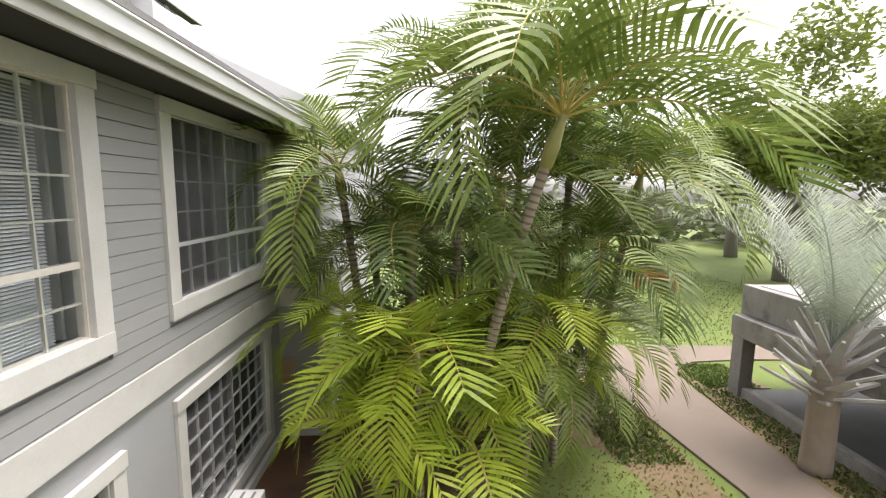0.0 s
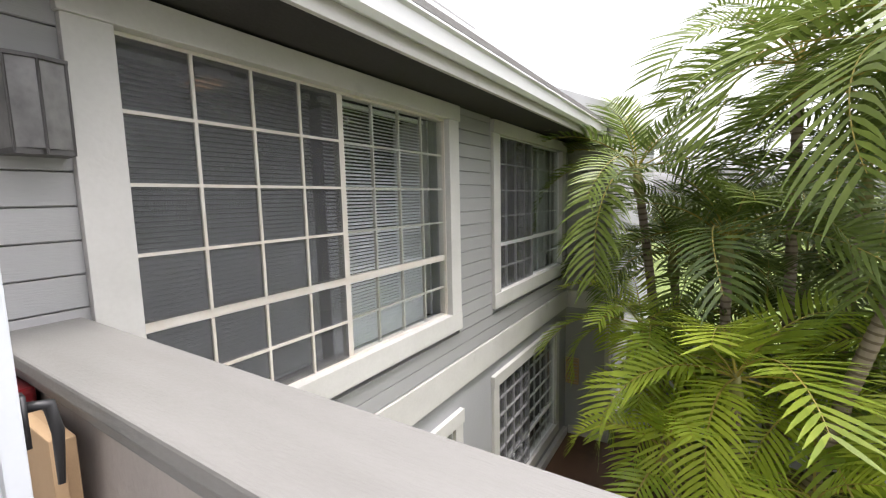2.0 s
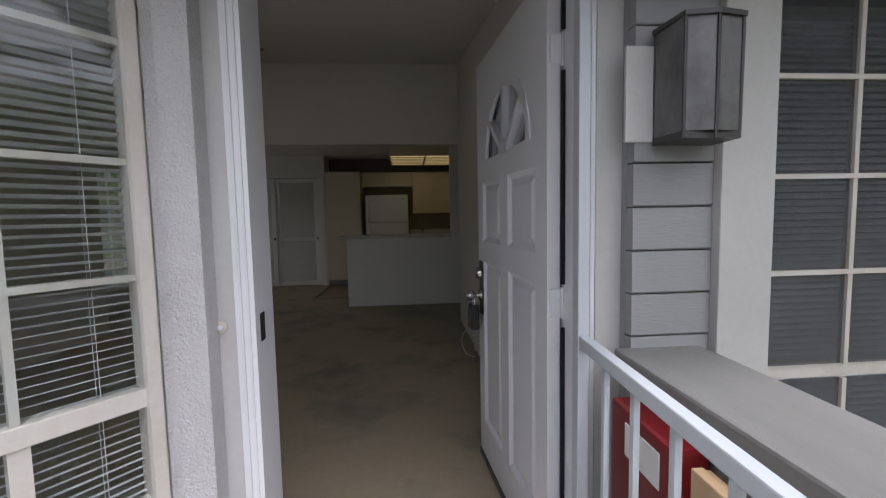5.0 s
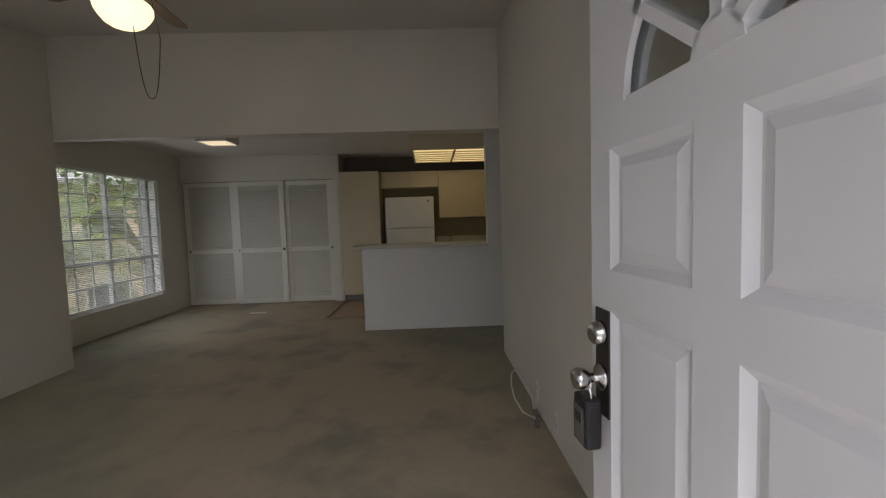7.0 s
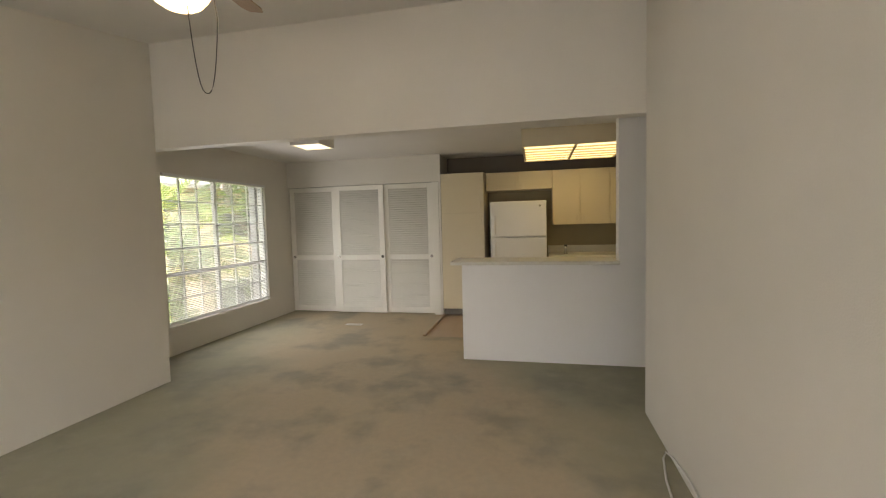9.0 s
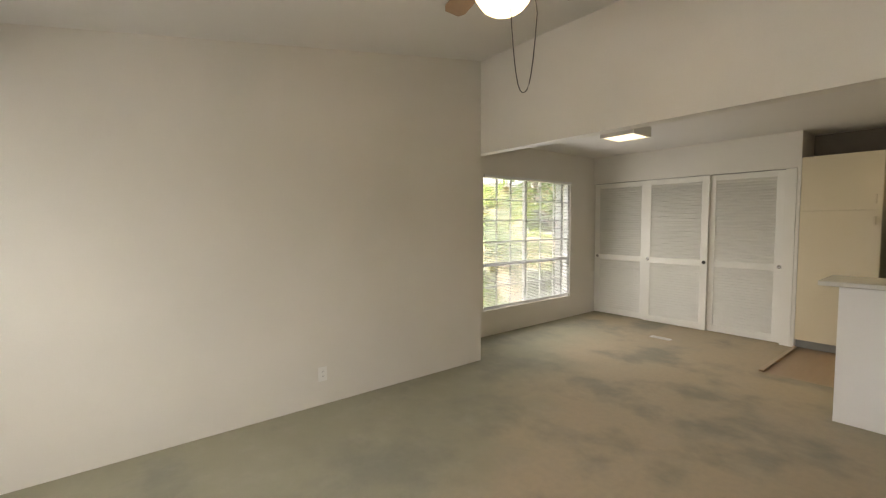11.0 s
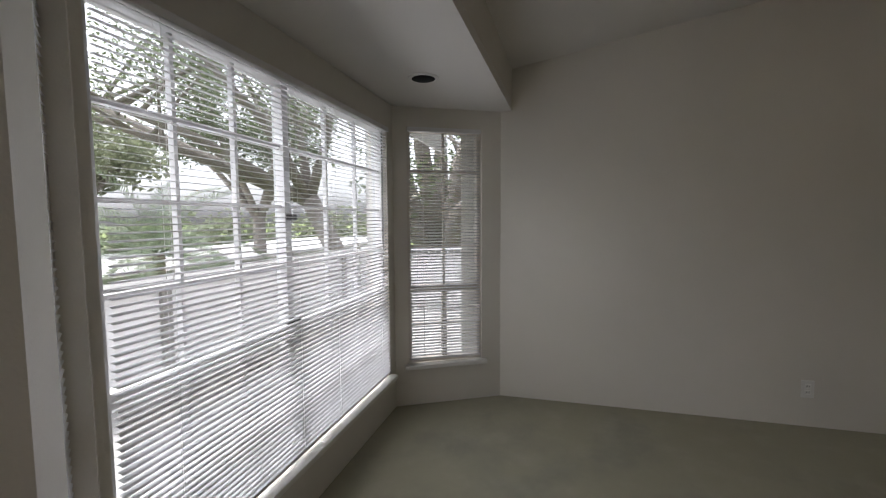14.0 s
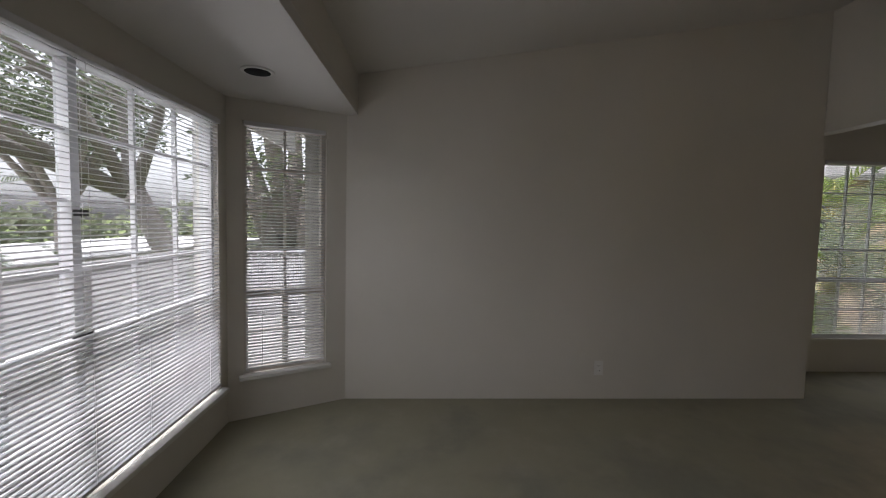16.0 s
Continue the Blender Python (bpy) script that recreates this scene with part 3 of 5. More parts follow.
part("latch", bbox(0.81, 0.89, 0.012, 0.037, 0.905, 0.92, 0.004), BLACK, bpy.data.objects["window_1"], "small black window latch")


# ---- entry door, open against the wall ----
DOOR_AT = pose(0.070, 0.188, 0.008, 0, 0, 94.5)


def entry_door():
    W, H, T = 0.897, 2.03, 0.044
    d = thing("door_1", "white panelled entry door with a fan light, standing open", "door", DOOR_AT, kind="structure")
    c, R, zf = 0.455, 0.315, 1.543
    st, m0, m1 = 0.098, 0.402, 0.508
    zl, zm, zu, zt = 0.215, 1.054, 1.154, 1.447
    arch = [(c - R * math.cos(math.pi * i / 20), zf + R * 0.97 * math.sin(math.pi * i / 20)) for i in range(21)]
    part("top_rail", prism([(0, zf), *arch, (W, zf), (W, H), (0, H)], T, "y", 0), DOORW, d)
    part("stile", boxes((0, st, 0, T, 0, zf), (W - st, W, 0, T, 0, zf), (m0, m1, 0, T, zl, zt)), DOORW, d)
    part("rail", boxes((st, W - st, 0, T, 0, zl), (st, m0, 0, T, zm, zu), (m1, W - st, 0, T, zm, zu), (st, W - st, 0, T, zt, zf)), DOORW, d)
    for x0, x1 in ((st, m0), (m1, W - st)):
        for z0, z1 in ((zl, zm), (zu, zt)):
            bm = bmesh.new()
            steps = ((0.0, 0.0), (0.006, 0.004), (0.02, 0.013), (0.026, 0.013), (0.046, 0.006), (0.05, 0.0045))
            for side in (0, 1):
                last = None
                for ins, dep in steps:
                    yy = dep if side == 0 else T - dep
                    ring = [bm.verts.new(p) for p in ((x0 + ins, yy, z0 + ins), (x1 - ins, yy, z0 + ins), (x1 - ins, yy, z1 - ins), (x0 + ins, yy, z1 - ins))]
                    if last:
                        for i in range(4):
                            bm.faces.new((last[i], last[(i + 1) % 4], ring[(i + 1) % 4], ring[i]))
                    last = ring
                bm.faces.new(last)
            part("panel", bm, DOORW, d)
    # fan light: rim, spokes, hub and glass
    rim = bmesh.new()
    for yy in (-0.004, T - 0.012):
        for i in range(20):
            p, q = arch[i], arch[i + 1]
            def inn(a):
                return (c + (a[0] - c) * 0.87, zf + (a[1] - zf) * 0.87)
            vs = [rim.verts.new((x, y2, z)) for y2 in (yy, yy + 0.016) for x, z in (p, q, inn(q), inn(p))]
            for f in ((0, 1, 2, 3), (4, 7, 6, 5), (0, 4, 5, 1), (1, 5, 6, 2), (2, 6, 7, 3), (3, 7, 4, 0)):
                rim.faces.new([vs[k] for k in f])
        box(rim, c - R, c + R, yy + 0.004, yy + 0.012, zf, zf + 0.006)
    part("fanlight_frame", rim, DOORW, d)
    for a in (38, 90, 142):
        sp = bmesh.new()
        box(sp, 0.05, R * 0.93, -0.004, T + 0.004, -0.013, 0.013)
        part("spoke", sp, DOORW, d, at=pose(c, 0, zf, 0, -a, 0))
    hub = [(c + 0.058 * math.cos(math.pi * i / 10), zf + 0.058 * math.sin(math.pi * i / 10)) for i in range(11)]
    part("hub", prism(hub, T + 0.008, "y", -0.004), DOORW, d)
    pn = part("pane", prism(arch, 0.004, "y", T / 2 - 0.002), GLASS, d)
    pn.visible_shadow = False
    # lock plate, deadbolt and knob on both faces
    for side in (0, 1):
        s = 1 if side else -1
        y0 = T if side else 0.0
        part("lock_plate", bbox(W - 0.098, W - 0.028, min(y0, y0 + s * 0.005), max(y0, y0 + s * 0.005), 0.775, 1.052, 0.0015), BRONZE, d, "dark metal lock plate")
        turn = pose(W - 0.062, y0 + s * 0.005, 0.99, -90 * s, 0, 0)
        part("deadbolt", lathe([(0.031, 0), (0.031, 0.006), (0.027, 0.024), (0.022, 0.028), (0.006, 0.028)], 24), CHROME, d, "satin chrome deadbolt", True, turn)
        turn = pose(W - 0.062, y0 + s * 0.005, 0.875, -90 * s, 0, 0)
        part("knob", lathe([(0.034, 0), (0.033, 0.008), (0.014, 0.014), (0.012, 0.034), (0.024, 0.044), (0.028, 0.062), (0.024, 0.074), (0.008, 0.077)], 24), CHROME, d, "satin chrome door knob", True, turn)
    for z in (0.2, 1.0, 1.79):
        hb = bmesh.new()
        box(hb, -0.010, 0.002, 0.002, 0.036, z - 0.045, z + 0.045)
        tube(hb, [(-0.006, -0.004, z - 0.05), (-0.006, -0.004, z + 0.05)], 0.006, 8)
        part("hinge", hb, ALU, d)
    part("sweep", boxes((0.003, W - 0.003, T, T + 0.006, 0.0, 0.03)), BRONZE, d, "dark bottom weather sweep")
    return d


entry_door()
db = thing("doorbell", "small round white doorbell button beside the entry", "doorbell", pose(-0.93, 0.066, 1.0, 90, 0, 0))
part("rim", lathe([(0.017, 0), (0.017, 0.005), (0.013, 0.007), (0.012, 0.007)], 20), ALUOLD, db, "", True)
part("button", lathe([(0.0085, 0.007), (0.008, 0.011), (0.003, 0.012)], 16), ALU, db, "", True)
sp = thing("strike_plate", "black metal strike plate on the door frame", "strike plate", pose(-0.833, 0.1, 0.99))
part("plate", bbox(0.0, 0.003, -0.016, 0.016, -0.04, 0.04, 0.001), MATTE, sp)
lb = thing("lock_box", "black key lock box hanging from the door knob", "lock box", DOOR_AT @ pose(0.835, 0.087, 0.865, 0, 0, -90))
part("body", bbox(-0.024, 0.02, -0.038, 0.038, -0.165, -0.035, 0.012, 3), BLACK, lb)
sh = bmesh.new()
tube(sh, [(-0.002, 0.022 * math.cos(a), -0.035 + 0.045 * math.sin(a)) for a in [math.pi * i / 10 for i in range(11)]], 0.004, 8)
part("shackle", sh, CHROME, lb, "chrome shackle")
part("face_plate", bbox(-0.027, -0.0245, -0.028, 0.028, -0.155, -0.06, 0.001), LGLASS, lb, "grey face plate with worn marks")
part("dial_window", bbox(-0.029, -0.0272, -0.018, 0.018, -0.10, -0.075, 0.0008), BLACK, lb)

# ---- screen door, swung out ----
sd = thing("screen_door", "white metal screen door with bars, swung fully open", "screen door", pose(0.062, 0.022, -0.06, 0, 0, -92.5))
SW, SH = 0.965, 2.1
for x0, x1 in ((0, 0.045), (SW - 0.044, SW)):
    part("stile", bbox(x0, x1, -0.016, 0.016, 0, SH, 0.004), STEEL, sd)
for z0, z1 in ((0.0, 0.09), (0.985, 1.02), (SH - 0.05, SH)):
    part("rail", bbox(0.045, SW - 0.05, -0.014, 0.014, z0, z1, 0.004), STEEL, sd)
for i in range(1, 6):
    x = 0.045 + (SW - 0.095) * i / 6
    part("bar", bbox(x - 0.009, x + 0.009, -0.007, 0.007, 0.09, 0.985, 0.002), STEEL, sd)
hd = bmesh.new()
box(hd, SW - 0.054, SW - 0.018, -0.026, -0.016, 0.945, 1.045)
tube(hd, [(SW - 0.036, -0.026, 0.992), (SW - 0.036, -0.042, 0.99), (SW - 0.055, -0.046, 0.99), (SW - 0.088, -0.043, 1.0)], [0.010, 0.011, 0.009, 0.006], 8)
part("handle", hd, BLACK, sd, "black lever handle", True)
h2 = bmesh.new()
box(h2, SW - 0.05, SW - 0.02, 0.016, 0.026, 0.95, 1.045)
tube(h2, [(SW - 0.035, 0.026, 1.02), (SW - 0.035, 0.056, 1.015), (SW - 0.035, 0.064, 0.96), (SW - 0.035, 0.06, 0.86)], [0.01, 0.011, 0.010, 0.006], 8)
part("handle", h2, BLACK, sd, "black pull handle", True)
cl = bmesh.new()
tube(cl, [(0.0, 0.01, SH + 0.005), (0.09, -0.055, SH + 0.01)], 0.008, 8)
box(cl, -0.02, 0.03, -0.03, 0.0, SH - 0.02, SH + 0.01)
part("closer_arm", cl, BLACK, sd, "black closer bracket")

# ---- closet doors ----
def closet_door(x0, x1, y, knob_x, label):
    w, h = x1 - x0, 2.03
    d = thing("closet_door", label, "closet door", pose(x0, y, 0.012), "louvered closet doors")
    part("stile", bbox(0, 0.085, 0, 0.03, 0, h, 0.003), DOORC, d)
    part("stile", bbox(w - 0.085, w, 0, 0.03, 0, h, 0.003), DOORC, d)
    for z0, z1 in ((0, 0.085), (0.85, 0.925), (h - 0.07, h)):
        part("rail", bbox(0.085, w - 0.085, 0.001, 0.029, z0, z1, 0.003), DOORC, d)
    bm = bbox(0.085, w - 0.085, -0.0235, 0.0235, -0.003, 0.003)
    mesh = mesh_from("slat", bm, DOORC)
    for z0, z1 in ((0.085, 0.85), (0.925, h - 0.07)):
        n = int((z1 - z0) / 0.034)
        for i in range(n):
            piece("slat", mesh, d, pose(0, 0.015, z0 + (i + 0.5) * (z1 - z0) / n, 50, 0, 0))
    part("knob", lathe([(0.024, 0), (0.022, 0.006), (0.012, 0.006), (0.011, 0.003)], 16), CHROME, d, "round metal finger pull", True, pose(knob_x, 0, 0.90, 90, 0, 0))


DOORC = surface("closet_cream_white", (0.74, 0.72, 0.66), (0.68, 0.66, 0.6), 0.5, 3, 90, 0.04)
closet_door(-4.535, -3.70, YC + 0.035, 0.05, "white louvered sliding closet door set behind its neighbour")
closet_door(-3.715, -2.885, YC + 0.001, 0.05, "white louvered sliding closet door with two finger pulls")
part("knob", lathe([(0.024, 0), (0.022, 0.006), (0.012, 0.006), (0.011, 0.003)], 16), BRONZE, bpy.data.objects["closet_door.001"], "dark round finger pull", True, pose(0.79, 0, 0.90, 90, 0, 0))
closet_door(-2.90, -2.10, YC + 0.035, 0.765, "white louvered sliding closet door beside the kitchen")
structure("trim_closet_jamb", bbox(-2.098, -1.997, YC - 0.004, YC + 0.07, 0, 2.046, 0.003), DOORC, "white board beside the closet doors", "trim")
# dark strips stand for the shade round the closet doors
structure("trim_closet_track", boxes((-4.548, -1.995, YC + 0.072, YC + 0.09, 2.0, 2.05), (XD, -4.537, YC + 0.075, YC + 0.09, 0, 2.0)), SHADE, "closet track painted dark for its shadow", "trim")


# ---- kitchen ----
structure("wall_half", boxes((-1.30, XR + 0.0, 5.055, 5.19, 0, 0.985), (XR, 1.4, 5.055, 5.19, 0, ZC)), HALFW, "white half wall below the breakfast bar")
ct = thing("bar_counter", "white laminate breakfast bar counter on the half wall", "counter")
part("top", bbox(-1.40, XR - 0.004, 4.95, 5.45, 0.988, 1.025, 0.01, 3), LAMINATE, ct)


def cabinet(label, at, w, dp, z0, z1, splits, handles, toe=0.0):
    """A cabinet unit: body, doors and pulls. splits: door rectangles (x0, x1, z0, z1)."""
    c = thing("kitchen_cabinet", label, "cabinet", at, "kitchen cabinets")
    part("body", boxes((0, w, 0.02, dp, z0 + toe, z1)), CREAM, c)
    if toe:
        part("toe_kick", boxes((0, w, 0.07, dp, z0, z0 + toe)), DARKK, c)
    for (a, b, lo, hi), (hx, hz) in zip(splits, handles):
        door = part("door", bbox(a + 0.002, b - 0.002, 0.0, 0.018, lo + 0.002, hi - 0.002, 0.003), CREAM, c)
        part("handle", bbox(hx - 0.008, hx + 0.008, -0.02, 0.0, hz - 0.045, hz + 0.045, 0.004), CREAM, door, "cream pull handle")
    return c


DARKK = surface("toe_kick_grey", (0.25, 0.24, 0.22), (0.2, 0.19, 0.17), 0.6, 3, 60, 0.05)
cabinet("tall cream pantry cabinet with two stacked doors", pose(-1.955, 7.10, 0), 0.65, 0.6, 0, 2.155, [(0, 0.65, 0.1, 1.56), (0, 0.65, 1.56, 2.155)], [(0.6, 1.45), (0.6, 1.67)], 0.1)
cabinet("cream wall cabinet above the refrigerator", pose(-1.29, 7.3, 0), 0.98, 0.4, 1.885, 2.157, [(0, 0.49, 1.885, 2.157), (0.49, 0.98, 1.885, 2.157)], [(0.44, 1.97), (0.54, 1.97)])
cabinet("cream wall cabinet with two doors", pose(-0.308, 7.3, 0), 0.80, 0.4, 1.35, 2.157, [(0, 0.39, 1.35, 2.157), (0.39, 0.80, 1.35, 2.157)], [(0.34, 1.43), (0.44, 1.43)])
cabinet("cream wall cabinet at the kitchen's end", pose(0.494, 7.3, 0), 0.9, 0.4, 1.35, 2.157, [(0, 0.45, 1.35, 2.157), (0.45, 0.9, 1.35, 2.157)], [(0.4, 1.43), (0.5, 1.43)])
cabinet("cream base cabinet below the worktop", pose(-0.36, 7.1, 0), 0.88, 0.6, 0, 0.87, [(0, 0.44, 0.1, 0.87), (0.44, 0.88, 0.1, 0.87)], [(0.4, 0.75), (0.48, 0.75)], 0.1)
cabinet("cream base cabinet at the kitchen's end", pose(0.522, 7.1, 0), 0.87, 0.6, 0, 0.87, [(0, 0.44, 0.1, 0.87), (0.44, 0.87, 0.1, 0.87)], [(0.4, 0.75), (0.48, 0.75)], 0.1)
wt = thing("worktop", "pale laminate kitchen worktop with a low backsplash", "worktop")
part("top", bbox(-0.37, 1.395, 7.06, 7.7, 0.872, 0.91, 0.008), LAMINATE, wt)
part("backsplash", bbox(-0.37, 1.395, 7.695, 7.715, 0.91, 1.02, 0.004), LAMINATE, wt)
fr = thing("refrigerator", "white top-freezer refrigerator in its niche", "refrigerator", pose(-1.195, 6.93, 0))
part("body", bbox(0.0, 0.79, 0.065, 0.76, 0.02, 1.69, 0.012), FRIDGE, fr)
part("freezer_door", bbox(0.0, 0.79, 0.0, 0.06, 1.195, 1.70, 0.014, 3), FRIDGE, fr)
part("fridge_door", bbox(0.0, 0.79, 0.0, 0.06, 0.1, 1.183, 0.014, 3), FRIDGE, fr)
part("handle", bbox(0.035, 0.075, -0.035, 0.0, 1.22, 1.5, 0.012, 3), FRIDGE, fr)
part("handle", bbox(0.035, 0.075, -0.035, 0.0, 0.75, 1.16, 0.012, 3), FRIDGE, fr)
part("badge", lathe([(0.016, 0), (0.014, 0.003)], 16), CHROME, fr, "round grey badge", True, pose(0.7, 0.0, 1.63, 90, 0, 0))
part("kick_plate", boxes((0.02, 0.77, 0.07, 0.1, 0.0, 0.1)), DARKK, fr)
fc = thing("faucet", "chrome and dark sink faucet standing on the worktop", "faucet", pose(-0.12, 7.4, 0.91))
part("body", lathe([(0.03, 0), (0.028, 0.01), (0.018, 0.015), (0.018, 0.07), (0.026, 0.08), (0.026, 0.11), (0.01, 0.115)], 16), CHROME, fc, "", True)
part("lever", bbox(-0.02, 0.02, -0.03, 0.03, 0.115, 0.135, 0.006), BLACK, fc)
kl = thing("kitchen_ceiling_light", "lit fluorescent kitchen ceiling box with two ribbed diffusers", "ceiling light", pose(-0.70, 5.75, 2.255))
part("frame", boxes((0, 1.2, 0, 0.03, 0, 0.2), (0, 1.2, 1.25, 1.28, 0, 0.2), (0, 0.03, 0.03, 1.25, 0, 0.2), (1.17, 1.2, 0.03, 1.25, 0, 0.2), (0.585, 0.615, 0.03, 1.25, 0.0, 0.2)), CREAM, kl)
for x0 in (0.03, 0.615):
    df = part("diffuser", boxes((x0, x0 + 0.555, 0.03, 1.25, 0.012, 0.018)), KLITE, kl, "glowing warm diffuser")
    for j in range(1, 6):
        part("rib", boxes((x0, x0 + 0.555, 0.03 + j * 0.203 - 0.012, 0.03 + j * 0.203 + 0.012, -0.004, 0.0115)), CREAM, kl)

# ---- ceiling lights and fan ----
dl = thing("dining_ceiling_light", "square white ceiling light with a lit diffuser", "ceiling light", pose(-2.9, 5.03, 2.27))
part("housing", boxes((-0.17, 0.17, -0.17, -0.155, 0, 0.1), (-0.17, 0.17, 0.155, 0.17, 0, 0.1), (-0.17, -0.155, -0.155, 0.155, 0, 0.1), (0.155, 0.17, -0.155, 0.155, 0, 0.1)), TRIMW, dl)
part("diffuser", boxes((-0.155, 0.155, -0.155, 0.155, 0.008, 0.014)), DLITE, dl, "glowing warm diffuser")
part("canopy", boxes((-0.1, 0.1, -0.1, 0.1, 0.1, 0.19)), BROWNWALL, dl, "dark ceiling plate")

fan = thing("ceiling_fan", "brass-trimmed ceiling fan with five blades and a lit bowl", "ceiling fan", pose(-2.21, 2.57, 0.21))
part("downrod", lathe([(0.06, (slope(2.57) - 0.21) - 0.05), (0.055, (slope(2.57) - 0.21)), (0.06, (slope(2.57) - 0.21) + 0.02)], 20), TRIMW, fan, "", True)
part("rod", lathe([(0.013, 2.62), (0.013, (slope(2.57) - 0.21))], 12), TRIMW, fan, "", True)
part("motor", lathe([(0.05, 2.47), (0.11, 2.485), (0.125, 2.53), (0.125, 2.58), (0.10, 2.62), (0.03, 2.64)], 28), TRIMW, fan, "", True)
part("light_collar", lathe([(0.05, 2.40), (0.055, 2.44), (0.05, 2.475)], 20), CHROME, fan, "", True)
part("bowl", lathe([(0.02, 2.27), (0.075, 2.275), (0.105, 2.295), (0.118, 2.318), (0.125, 2.32), (0.145, 2.355), (0.15, 2.38), (0.14, 2.40), (0.05, 2.405)], 32), LAMPGLASS, fan, "lit frosted glass bowl", True)
for k in range(5):
    bm = prism([(0.19, -0.05), (0.30, -0.062), (0.58, -0.068), (0.63, -0.045), (0.63, 0.045), (0.58, 0.068), (0.30, 0.062), (0.19, 0.05)], 0.008, "z", -0.004)
    blade = part("blade", bm, FANBLADE, fan, at=pose(0, 0, 2.545, 0, 0, 72 * k + 20) @ pose(0, 0, 0, 11, 0, 0))
    part("bracket", bbox(0.10, 0.24, -0.018, 0.018, -0.01, -0.0045, 0.002), CHROME, blade)
ch = bmesh.new()
pts = [(0.05 + 0.11 * i / 14, 0.06 * i / 14, 1.865 + 0.36 * abs(2 * i / 14 - 1) ** 2.6) for i in range(15)]
tube(ch, [(0.04, 0.0, 2.46)] + pts + [(0.12, 0.06, 2.48)], 0.0026, 6)
part("pull_chain", ch, BRONZE, fan, "beaded pull chain looped below the bowl", True)

can = thing("recessed_downlight", "unlit recessed downlight with a white ring in the bay ceiling", "downlight", pose(-3.03, -0.015, 2.157))
part("trim_ring", lathe([(0.068, -0.006), (0.085, -0.004), (0.086, 0.0), (0.068, 0.0)], 32), TRIMW, can, "", True)
part("baffle", lathe([(0.064, -0.0075), (0.066, -0.0065), (0.01, -0.0062)], 32), MATTE, can, "dark baffle", True)


def outlet(at, label):
    o = thing("wall_outlet", label, "outlet", at, "wall outlets")
    part("plate", bbox(-0.036, 0.036, -0.006, 0, -0.058, 0.058, 0.003), TRIMW, o)
    for s in (-0.02, 0.02):
        sk = part("socket", bbox(-0.016, 0.016, -0.009, -0.006, s - 0.014, s + 0.014, 0.004), TRIMW, o)
        part("slot", boxes((-0.008, -0.005, -0.0096, -0.0091, s - 0.004, s + 0.006), (0.005, 0.008, -0.0096, -0.0091, s - 0.004, s + 0.006)), BLACK, sk)


outlet(pose(XL, 2.30, 0.25, 0, 0, 90), "white duplex outlet on the living room wall")
outlet(pose(XR, 2.28, 0.14, 0, 0, -90), "white duplex outlet on the long wall")
outlet(pose(XR, 2.72, 0.14, 0, 0, -90), "white wall plate above a loose cable")
cab = thing("loose_cable", "white coaxial cable looped on the carpet against the wall", "cable", pose(XR - 0.06, 2.58, 0))
cb = bmesh.new()
tube(cb, [(0.045, 0.14, 0.10), (0.04, 0.12, 0.05), (0.0, 0.0, 0.02), (-0.05, 0.12, 0.008), (-0.06, 0.35, 0.007), (-0.035, 0.6, 0.008), (0.01, 0.82, 0.01), (0.04, 0.88, 0.015), (0.05, 0.78, 0.04), (0.05, 0.5, 0.07), (0.045, 0.25, 0.05), (0.01, 0.02, 0.028), (-0.02, -0.06, 0.015)], 0.006, 8)
part("cord", cb, TRIMW, cab, "", True)
part("plug", bbox(-0.02, 0.012, -0.10, -0.04, 0.002, 0.035, 0.008), DARKK, cab, "grey cable splitter")
part("plug", bbox(0.0, 0.028, -0.03, 0.05, 0.03, 0.06, 0.008), DARKK, cab, "grey cable splitter")
vent = thing("floor_register", "small white floor register in the carpet", "vent", pose(-3.1, 6.35, 0.001))
part("frame", boxes((-0.12, 0.12, -0.04, -0.03, 0, 0.006), (-0.12, 0.12, 0.03, 0.04, 0, 0.006), (-0.12, -0.11, -0.03, 0.03, 0, 0.006), (0.11, 0.12, -0.03, 0.03, 0, 0.006)), TRIMW, vent)
for k in range(9):
    part("fin", boxes((-0.10 + k * 0.025 - 0.006, -0.10 + k * 0.025 + 0.006, -0.03, 0.03, 0.001, 0.005)), TRIMW, vent)

# daylight at the windows
def daylight(name, at, w, h, power):
    d = bpy.data.lights.new(name, "AREA")
    d.shape, d.size, d.size_y, d.energy, d.color = "RECTANGLE", w, h, power, (0.95, 0.98, 1.0)
    o = new(name, d)
    o.matrix_basis = at
    return o


daylight("daylight_bay", pose(-2.46, YB + 0.22, 1.13, 82, 0, 0), 1.85, 1.6, DAY * 2.3)
daylight("daylight_bay_far", FARW @ pose(0.28, -0.04, 1.2, 90, 0, 180), 0.5, 1.7, DAY * 0.15)
daylight("daylight_dining", pose(XD + 0.2, 5.6, 1.2, 82, 0, -90), 1.75, 1.6, DAY * 3.0)


# ---- outside of the house ----
ZG = -2.5                        # garden level
structure("floor_landing", boxes((-7.5, 0.40, -2.75, 0.1, -0.25, -0.11), (-7.5, -4.11, 0.1, 1.7, -0.25, -0.11)), PALE, "grey concrete landing deck", "floor")
structure("wall_parapet_side", boxes((0.20, 0.36, -2.75, -0.012, -0.5, 0.87)), PARAPET, "stained beige landing parapet")
structure("trim_parapet_cap", bbox(0.155, 0.405, -2.80, -0.004, 0.872, 0.915, 0.008), CAPGREY, "grey painted wooden parapet cap with dents", "trim")
structure("trim_cap_moulding", bbox(0.178, 0.199, -2.45, -0.02, 0.82, 0.87, 0.006), CAPGREY, "small moulding under the cap", "trim")
